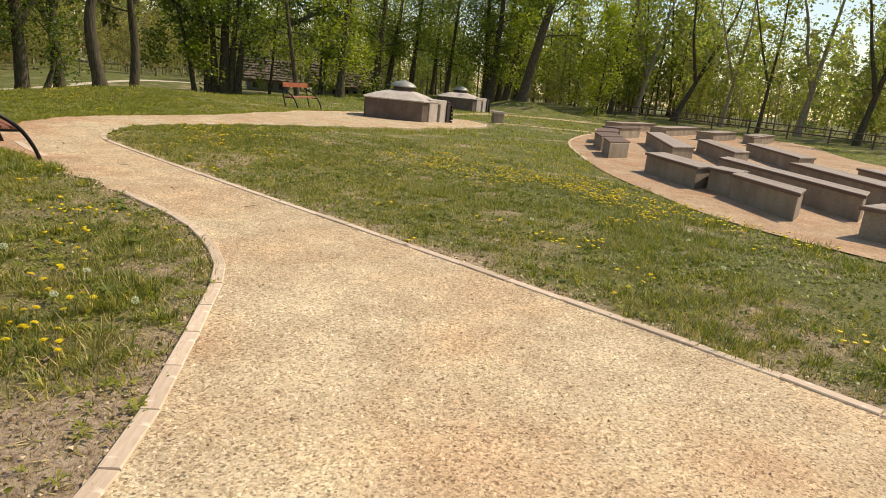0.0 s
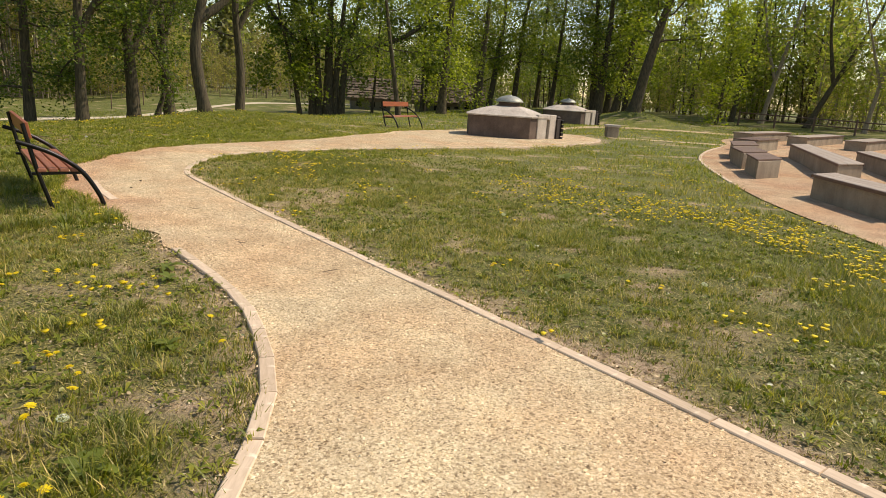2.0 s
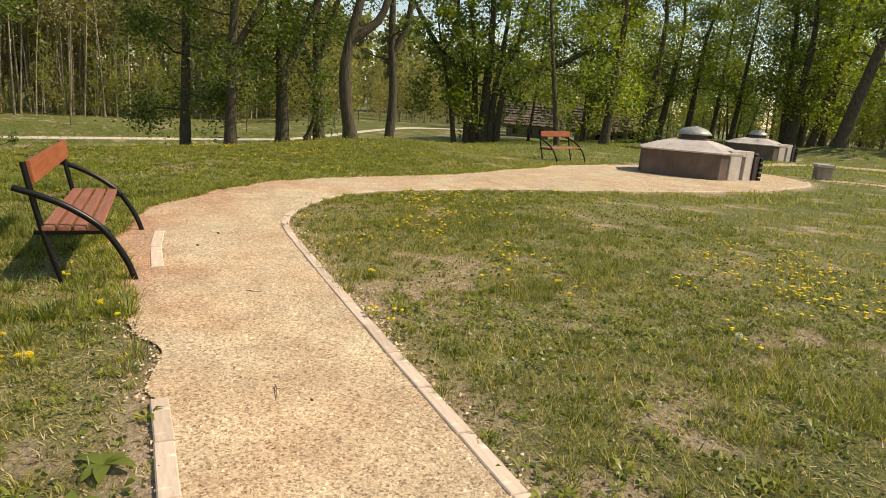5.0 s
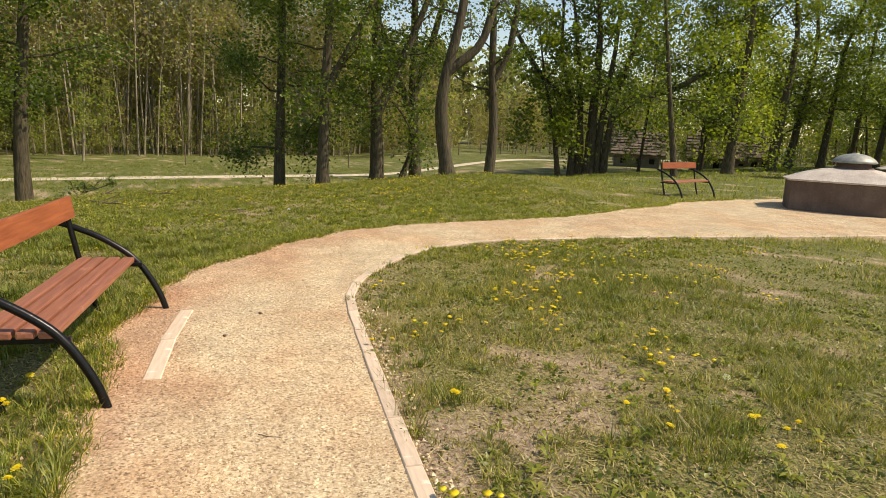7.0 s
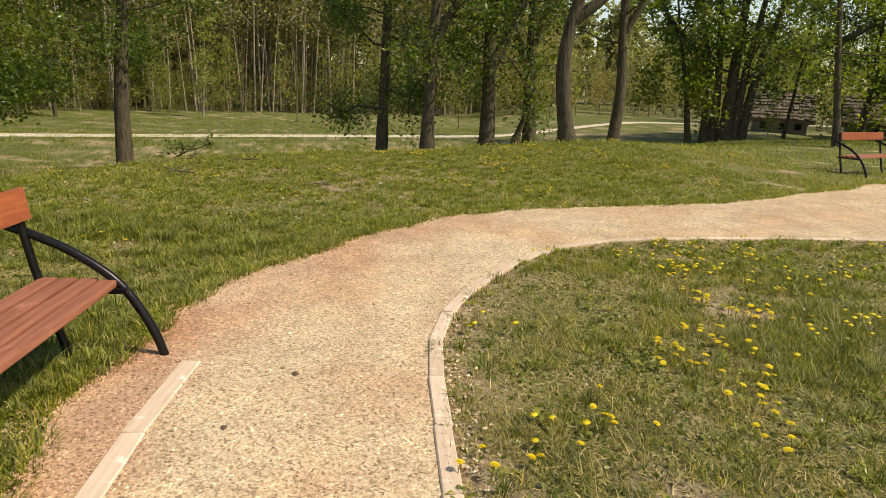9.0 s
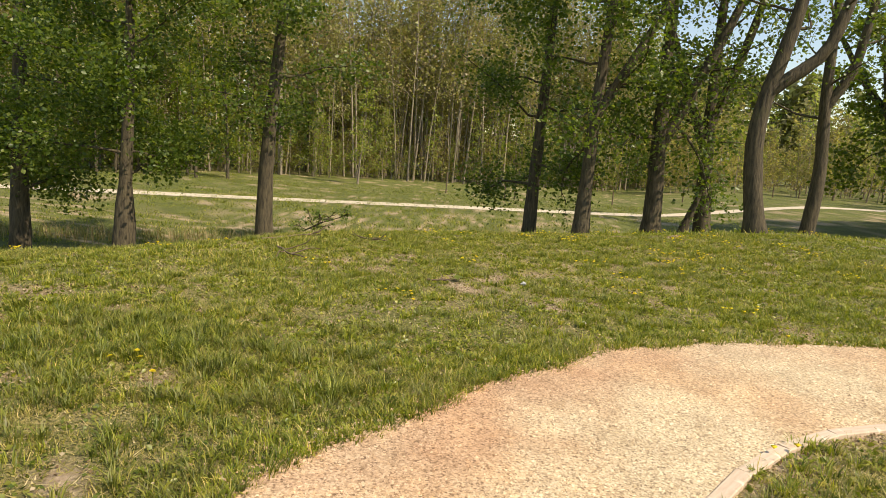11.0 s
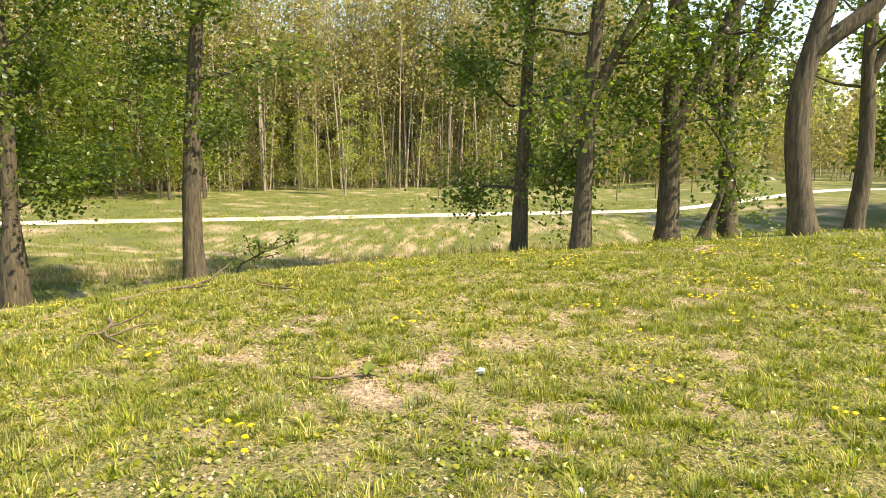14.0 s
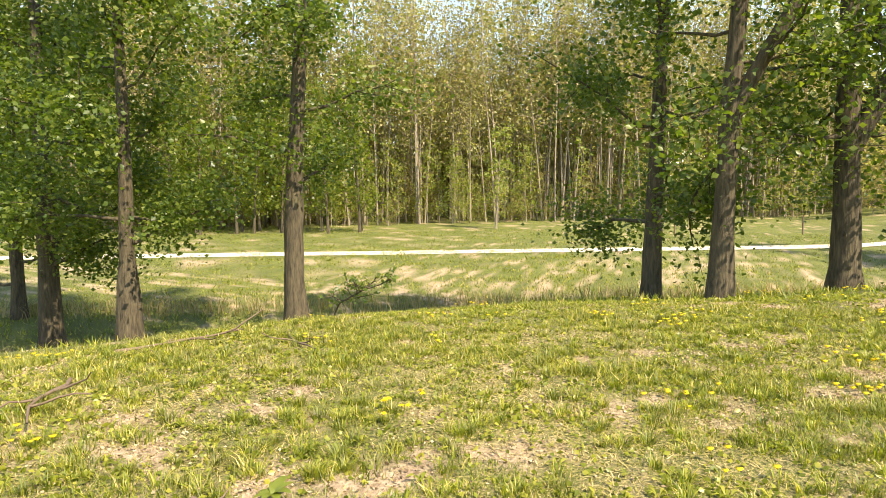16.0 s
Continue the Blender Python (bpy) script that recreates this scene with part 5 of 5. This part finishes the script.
def weeds(name, count, box4, far, size, seed, mat, label):
    """Broad flat leaves of clover and dandelion in the turf."""
    gen = np.random.default_rng(seed)
    x, y = spread_points(count // 9, *box4, gen)
    x, y = np.repeat(x, 9) + gen.normal(0, 0.05, count // 9 * 9), np.repeat(y, 9) + gen.normal(0, 0.05, count // 9 * 9)
    ok = line_distance(WALK_LINE, x, y, 2) < far
    x, y = x[ok], y[ok]
    ok = on_lawn(x, y) & (gen.uniform(0, 1, len(x)) > 0.9 * worn_at(x, y)) & (gen.uniform(0, 1, len(x)) < 0.35 + 0.9 * vnoise(x, y, 1.3, 31))
    x, y = x[ok], y[ok]
    c = np.stack([x, y, height(x, y) + gen.uniform(0.004, 0.024, len(x))], 1)
    v, f = leaf_arrays(c, size, gen, 0.35)
    tagged(put(name, fast_mesh(name, v, f), mat), label, "weeds", kind="stuff")


weeds("lawn_weeds", 95000, (-15, 2.5, -4, 11), 7.0, 0.028, 41, M_WEED, "flat broad-leaved weeds in the lawn")
weeds("bank_weeds", 110000, (-25, -13, -6, 10), 10.0, 0.034, 42, M_WEED_LIGHT, "bright broad-leaved weeds on the bank")


def rosettes(name, count, box4, far, size, seed, mat, label):
    """Dandelion and plantain rosettes: long arched leaves round one foot."""
    gen = np.random.default_rng(seed)
    x, y = spread_points(count, *box4, gen)
    ok = (line_distance(WALK_LINE, x, y, 2) < far)
    x, y = x[ok], y[ok]
    ok = on_lawn(x, y) & (gen.uniform(0, 1, len(x)) < 0.15 + smoothstep(0.35, 0.7, vnoise(x, y, 0.9, 33)))
    x, y = x[ok], y[ok]
    k = 8
    n = len(x) * k
    a = np.repeat(gen.uniform(0, 6.28, len(x)), k) + np.tile(np.arange(k) * 6.283 / k, len(x)) + gen.normal(0, 0.25, n)
    ln = np.repeat(size * gen.uniform(0.5, 1.3, len(x)), k) * gen.uniform(0.6, 1.2, n)
    up = gen.uniform(0.25, 0.85, n)
    bx, by = np.repeat(x, k), np.repeat(y, k)
    bz = height(bx, by)
    c, d = np.cos(a), np.sin(a)
    w = ln * gen.uniform(0.10, 0.17, n)

    def at(u, side, z):
        return np.stack([bx + c * ln * u - d * w * side, by + d * ln * u + c * w * side, bz + z], 1)

    z1, z2 = 0.012 + ln * up * 0.55, 0.010 + ln * up * 0.35
    V = np.stack([at(0.05, 0, 0.006), at(0.55, 1, z1), at(0.50, 0, z1 - 0.15 * w), at(0.55, -1, z1), at(1.0, 0, z2)], 1).reshape(-1, 3)
    q = np.arange(n)[:, None] * 5
    F = np.concatenate([q + [[0, 2, 1]], q + [[0, 3, 2]], q + [[1, 2, 4]], q + [[2, 3, 4]]], 1).reshape(-1, 3)
    tagged(put(name, fast_mesh(name, V, F), mat), label, "weeds", kind="stuff")


rosettes("lawn_rosettes", 9500, (-15, 2.5, -4, 16), 13.0, 0.062, 141, M_WEED_LIGHT, "leafy dandelion rosettes in the lawn")
rosettes("bank_rosettes", 5200, (-25, -13, -6, 10), 10.0, 0.060, 142, M_WEED_LIGHT, "leafy dandelion rosettes on the bank")


def litter(name, count, box4, far, seed):
    """Dead leaves and straw lying in the turf."""
    gen = np.random.default_rng(seed)
    x, y = spread_points(count, *box4, gen)
    ok = line_distance(WALK_LINE, x, y, 2) < far
    x, y = x[ok], y[ok]
    ok = on_lawn(x, y) & (gen.uniform(0, 1, len(x)) < 0.10 + 0.5 * smoothstep(0.45, 0.7, vnoise(x, y, 1.7, 77)) * (1 - clumpy(x, y)) + 1.2 * worn_at(x, y))
    x, y = x[ok], y[ok]
    v, f = leaf_arrays(np.stack([x, y, height(x, y) + gen.uniform(0.003, 0.014, len(x))], 1), 0.020, gen, 0.2)
    tagged(put(name, fast_mesh(name, v, f), M_LITTER), "dead leaves and straw in the grass", "litter", kind="stuff")


litter("lawn_litter", 95000, (-15, 2.5, -4, 10), 6.0, 51)
litter("bank_litter", 150000, (-24, -13, -5, 9), 9.0, 52)


def reeds():
    gen = np.random.default_rng(9)
    n = 9000
    k = gen.uniform(0, len(wl) - 1.01, n)
    s = np.arange(len(wl))
    side = np.where(gen.uniform(0, 1, n) < 0.55, gen.normal(-2.3, 0.45, n), gen.normal(1.7, 0.25, n))
    x = np.interp(k, s, wl[:, 0]) + side * 0.9
    y = np.interp(k, s, wl[:, 1]) + side * 0.45
    blades("reeds", x, y, gen.uniform(0.25, 0.6, n), np.full(n, 0.02), gen, M_REED, "dry brown reeds along the ditch", True)


reeds()


def chips():
    gen = np.random.default_rng(12)
    A, B = SIDE_A, SIDE_B
    area = 0.5 * (np.linalg.norm(A[1:] - A[:-1], axis=1) + np.linalg.norm(B[1:] - B[:-1], axis=1)) * 0.5 * (np.linalg.norm(A[1:] - B[1:], axis=1) + np.linalg.norm(A[:-1] - B[:-1], axis=1))
    mid = 0.5 * (A[1:] + B[1:])
    area *= np.where(mid[:, 0] > 1.5, 0.02, 1.0) * np.where(mid[:, 1] > 8, 0.35, 1.0)
    n = 118000
    c = gen.choice(len(area), n, p=area / area.sum())
    u, v = gen.uniform(0, 1, n)[:, None], gen.uniform(-0.02, 1.0, n)[:, None]
    P = (A[c] * (1 - u) + A[c + 1] * u) * (1 - v) + (B[c] * (1 - u) + B[c + 1] * u) * v
    m = 1800
    c2 = gen.integers(12, 118, m)
    u2, v2 = gen.uniform(0, 1, m)[:, None], -np.abs(gen.normal(0, 0.06, m))[:, None]
    v2[::2] = 1.03 + np.abs(gen.normal(0, 0.045, (m + 1) // 2))[:, None]
    P = np.vstack([P, (A[c2] * (1 - u2) + A[c2 + 1] * u2) * (1 - v2) + (B[c2] * (1 - u2) + B[c2 + 1] * u2) * v2])
    m = 6500
    open_side = np.where((A[:-1, 0] < -8.5) & (A[:-1, 1] < 14))[0]
    c3 = gen.choice(open_side, m)
    u3, v3 = gen.uniform(0, 1, m)[:, None], (0.05 - np.abs(gen.normal(0, 0.085, m)))[:, None]
    P = np.vstack([P, (A[c3] * (1 - u3) + A[c3 + 1] * u3) * (1 - v3) + (B[c3] * (1 - u3) + B[c3 + 1] * u3) * v3])
    n = len(P)
    z = height(P[:, 0], P[:, 1]) + 0.014
    s = 0.0074 * gen.uniform(0.5, 1.7, n) ** 1.2
    a = gen.uniform(0, 6.28, n)
    V = []
    for ang, rad in ((0, 1.5), (2.1, 0.8), (4.2, 0.9)):
        r = s * rad * gen.uniform(0.7, 1.3, n)
        V.append(np.stack([P[:, 0] + r * np.cos(a + ang), P[:, 1] + r * np.sin(a + ang), z - 0.002 + gen.uniform(0, 0.003, n)], 1))
    V.append(np.stack([P[:, 0] + s * gen.uniform(-0.5, 0.5, n), P[:, 1] + s * gen.uniform(-0.5, 0.5, n), z + s * gen.uniform(0.35, 1.0, n)], 1))
    q = np.arange(n)[:, None] * 4
    F = np.concatenate([q + [[0, 1, 3]], q + [[1, 2, 3]], q + [[2, 0, 3]]], 1).reshape(-1, 3)
    me = fast_mesh("gravel_chips", np.stack(V, 1).reshape(-1, 3), F)
    share = np.concatenate([v[:, 0], v2[:, 0], v3[:, 0]])
    me.attributes.new("red", "FLOAT", "POINT").data.foreach_set("value", np.repeat(reddish(P[:, 0], P[:, 1], share), 4).astype(np.float32))
    tagged(put("gravel_chips", me, M_CHIP), "loose pale gravel chips on the path", "gravel", kind="stuff")


chips()


def flower_head(count=26, size=0.0165):
    gen = np.random.default_rng(3)
    V, F = [], []
    for c in range(count):
        a = c * 2.4
        r = size * math.sqrt((c + 1) / count)
        lift = 0.012 * (1 - (r / size) ** 2)
        d, e = np.array([math.cos(a), math.sin(a), 0.25 - 0.1 * r / size]), np.array([-math.sin(a), math.cos(a), 0])
        o = d * r * 0.25 + [0, 0, lift]
        k = len(V)
        V += [o - e * 0.0035, o + e * 0.0035, o + d * r + e * 0.003, o + d * r - e * 0.003]
        F.append([k, k + 1, k + 2, k + 3])
    return np.array(V), np.array(F)


HEAD_V, HEAD_F = flower_head()


def dandelion_meshes():
    stem_v, stem_f = tube_arrays(np.array([[0, 0, -0.02], [0.004, 0.003, 0.03], [0.01, 0.004, 0.075]]), [0.0022, 0.002, 0.002], 5)
    head = fast_mesh("flower_head", HEAD_V + [0.01, 0.004, 0.075], HEAD_F)
    head.materials.append(M_YELLOW)
    stem = fast_mesh("stem", stem_v, stem_f)
    stem.materials.append(M_LUSH)
    gen = np.random.default_rng(5)
    d = gen.standard_normal((140, 3))
    d /= np.linalg.norm(d, axis=1)[:, None]
    pv, pf = leaf_arrays(d * 0.019 + [0.01, 0.004, 0.10], 0.008, gen)
    puff = fast_mesh("seed_ball", pv, pf)
    puff.materials.append(M_PUFF)
    v2, f2 = tube_arrays(np.array([[0, 0, -0.02], [0.004, 0.003, 0.05], [0.01, 0.004, 0.10]]), [0.0022, 0.002, 0.002], 5)
    tall = fast_mesh("stem", v2, f2)
    tall.materials.append(M_LUSH)
    return head, stem, puff, tall


HEAD, STEM, PUFF, TALL = dandelion_meshes()


def dandelion(x, y, gen, clock=False):
    t = empty("dandelion", pose(x, y, h1(x, y), gen.uniform(-14, 14), gen.uniform(-14, 14), gen.uniform(0, 360)))
    s = gen.uniform(0.95, 1.3)
    t.scale = (s, s, gen.uniform(0.6, 1.2))
    tagged(t, "white dandelion clock on a thin stem" if clock else "yellow dandelion in bloom in the grass", "dandelion", "dandelions in the lawn")
    for nm, m in (("seed_ball", PUFF), ("stem", TALL)) if clock else (("flower_head", HEAD), ("stem", STEM)):
        ob = new(nm, m)
        ob.parent = t


gen_f = np.random.default_rng(17)
for x, y, n in [(-3.45, 0.75, 12), (-3.9, 1.05, 6), (-5.0, 1.35, 6), (-6.6, 1.6, 8), (-7.6, 1.8, 8), (-7.2, 0.9, 6), (-3.6, 0.8, 8), (-4.6, 1.2, 4), (-5.2, 2.2, 2), (-6.1, 2.1, 4), (-8.5, 2.2, 4), (-9.4, 1.9, 3), (-2.2, 4.2, 2), (-2.3, 5.0, 5), (-5.3, 4.7, 6), (-4.4, 5.4, 3), (-6.0, 7.2, 5), (-5.2, 5.1, 3),
                (-11.1, 5.2, 15), (-10.75, 5.45, 11), (-11.5, 5.6, 14), (-12.2, 5.9, 14), (-11.9, 6.2, 13), (-12.9, 6.0, 12), (-10.3, 5.3, 6), (-9.3, 5.6, 6), (-8.4, 5.8, 6), (-10.5, 4.6, 6), (-10.1, 4.05, 6), (-9.9, 6.0, 6), (-8.7, 5.2, 5), (-8.9, 4.1, 2), (-12.5, 6.7, 7), (-13.5, 6.4, 10), (-6.6, 1.2, 5), (-13.5, 1.0, 4), (-16.0, 2.2, 8), (-17.5, 4.6, 8), (-18.5, 2.6, 8)]:
    for _ in range(n):
        px, py = x + gen_f.normal(0, 0.14), y + gen_f.normal(0, 0.12)
        if on_lawn(np.array([px]), np.array([py]))[0]:
            dandelion(px, py, gen_f)
for x, y in [(-3.9, 1.0), (-4.1, 0.7), (-4.3, 1.3), (-3.5, 1.3), (-2.7, 6.8), (-2.9, 7.2), (-2.0, 5.9), (-5.0, 1.0), (-4.2, 5.9), (-7.0, 6.2), (-9.0, 5.9)]:
    dandelion(x, y, gen_f, True)


DISC_V = np.array([(0, 0, 0.004)] + [(0.019 * math.cos(c * 0.785), 0.019 * math.sin(c * 0.785), 0.008 + 0.003 * (c % 2)) for c in range(8)] + [(0, 0, -0.008)])
DISC_F = np.array([(0, 1 + c, 1 + (c + 1) % 8) for c in range(8)] + [(9, 1 + (c + 1) % 8, 1 + c) for c in range(8)])


def far_dandelions():
    gen = np.random.default_rng(18)
    spots = []
    for x, y, sx, sy, n in [(-6.3, 9.0, 1.4, 0.7, 330), (-4.4, 8.8, 1.1, 0.55, 230), (-7.4, 8.0, 0.8, 0.3, 70), (-9.0, 8.8, 0.6, 0.3, 60), (-3.2, 8.0, 1.2, 0.6, 60), (-13.0, 6.5, 0.8, 0.5, 60), (-9, 9, 4, 2.5, 420), (-22, 7, 2.5, 3, 260), (-20, 3, 2.5, 2.5, 80), (-19, 25, 3, 2, 220), (-5, 34, 4, 2, 300), (-21, -3, 2, 2, 120), (-7, 0.6, 2.5, 1.0, 60), (-6, 6, 3, 1.2, 70)]:
        k = max(1, n // 6)
        hub = np.stack([gen.normal(x, sx, k), gen.normal(y, sy, k)], 1)[gen.integers(0, k, n)]
        spots.append(hub + gen.normal(0, 0.11, (n, 2)))
    P = np.concatenate(spots)
    P = P[on_lawn(P[:, 0], P[:, 1])]
    pieces = []
    for x, y in P:
        s = gen.uniform(0.85, 1.3)
        pieces.append((DISC_V * s + [x, y, h1(x, y) + gen.uniform(0.04, 0.09)], DISC_F))
    V, F = joined(pieces)
    tagged(put("far_dandelions", fast_mesh("far_dandelions", V, F), M_YELLOW), "scattered yellow dandelion heads", "dandelions", kind="stuff")


far_dandelions()


# ---- odd things on the ground ----
def lump(name, x, y, size, mat, label, category, seed):
    bm = bmesh.new()
    bmesh.ops.create_icosphere(bm, subdivisions=2, radius=size)
    for v in bm.verts:
        v.co *= 0.75 + 0.5 * noise.noise(v.co * (1.4 / size) + Vector((seed, 0, 0)))
        v.co.z *= 0.62
    me = bpy.data.meshes.new(name)
    bm.to_mesh(me)
    bm.free()
    ob = put(name, me, mat)
    ob.matrix_world = pose(x, y, h1(x, y) + 0.016 + size * 0.25, 0, 0, seed * 40)
    tagged(ob, label, category)


lump("stone", -17.45, 3.39, 0.045, M_STONE, "pale stone lying in the grass", "stone", 1)
lump("stone", -15.9, 4.0, 0.03, M_STONE, "small pale stone at the gravel edge", "stone", 2)
lump("earth_clod", -10.91, 3.06, 0.022, M_CLOD, "small dark clod on the gravel path", "clod", 3)
lump("earth_clod", -10.37, 2.83, 0.018, M_CLOD, "small dark clod on the gravel path", "clod", 4)
lump("earth_clod", -6.9, 3.2, 0.012, M_CLOD, "small dark clod on the gravel path", "clod", 5)


def twig(x, y, length, turn, seed, thick=0.008, forks=2):
    gen = np.random.default_rng(seed)
    pieces = []
    spine = wander((0, 0, 0.012), (1, 0, 0.04), length, gen, 0.0, 0.16, 6)
    spine[:, 2] = np.abs(spine[:, 2]) * 0.4 + 0.012
    pieces.append(tube_arrays(spine, np.linspace(thick, thick * 0.4, 7), 6))
    for c in range(forks):
        side = wander(spine[2 + c], (0.7, (-1) ** c * 0.8, 0.15), length * 0.35, gen, 0.0, 0.2, 4)
        pieces.append(tube_arrays(side, np.linspace(thick * 0.6, thick * 0.25, 5), 5))
    v, f = joined(pieces)
    ob = put("twig", fast_mesh("twig", v, f), M_STICK)
    ob.matrix_world = pose(x, y, h1(x, y) + 0.01, 0, 0, turn)
    tagged(ob, "dry fallen twig lying on the ground", "twig")


twig(-17.05, 2.30, 0.35, 75, 1, 0.012)
twig(-3.15, 0.75, 0.35, 130, 2, 0.007)
twig(-7.1, 3.05, 0.16, 20, 3, 0.004, 1)
twig(-5.9, 3.3, 0.14, 100, 4, 0.003, 1)
twig(-19.0, -0.6, 1.3, 160, 5, 0.02, 4)
twig(-20.3, 0.4, 1.1, 20, 6, 0.016, 3)
twig(-18.09, 0.03, 1.13, 63, 8, 0.018, 3)
twig(-8.8, 3.1, 0.12, 60, 7, 0.003, 1)


def broadleaf_weed(x, y, size, seed):
    gen = np.random.default_rng(seed)
    t = empty("broadleaf_weed", pose(x, y, h1(x, y)))
    tagged(t, "green broad-leaved dock plant beside the path", "weed")
    for c in range(8):
        a = c * 0.82 + gen.uniform(-0.2, 0.2)
        ln, tilt = size * gen.uniform(0.7, 1.2), gen.uniform(0.35, 0.95)
        V, F = [], []
        for k in range(6):
            u = k / 5
            w = 0.20 * ln * math.sin(math.pi * min(1, 0.12 + 0.88 * u)) ** 0.8
            r, z = ln * u * math.cos(tilt * (1 - 0.7 * u)), ln * (math.sin(tilt) * u - 0.5 * u * u) + 0.02
            for sgn in (-1, 0, 1):
                V.append((r * math.cos(a) - sgn * w * math.sin(a), r * math.sin(a) + sgn * w * math.cos(a), z + (0.12 * w if sgn else 0)))
        for k in range(5):
            for q in (0, 1):
                F.append((k * 3 + q, k * 3 + q + 1, k * 3 + q + 4, k * 3 + q + 3))
        put("leaf", fast_mesh("leaf", np.array(V), np.array(F)), M_WEED, t, smooth=True)


for c, (x, y, z) in enumerate([(-6.55, 2.30, 0.14), (-6.25, 2.22, 0.10), (-3.95, 1.35, 0.13), (-5.0, 1.9, 0.12), (-17.25, 2.62, 0.12), (-4.9, 5.0, 0.10)]):
    broadleaf_weed(x, y, z, 70 + c)
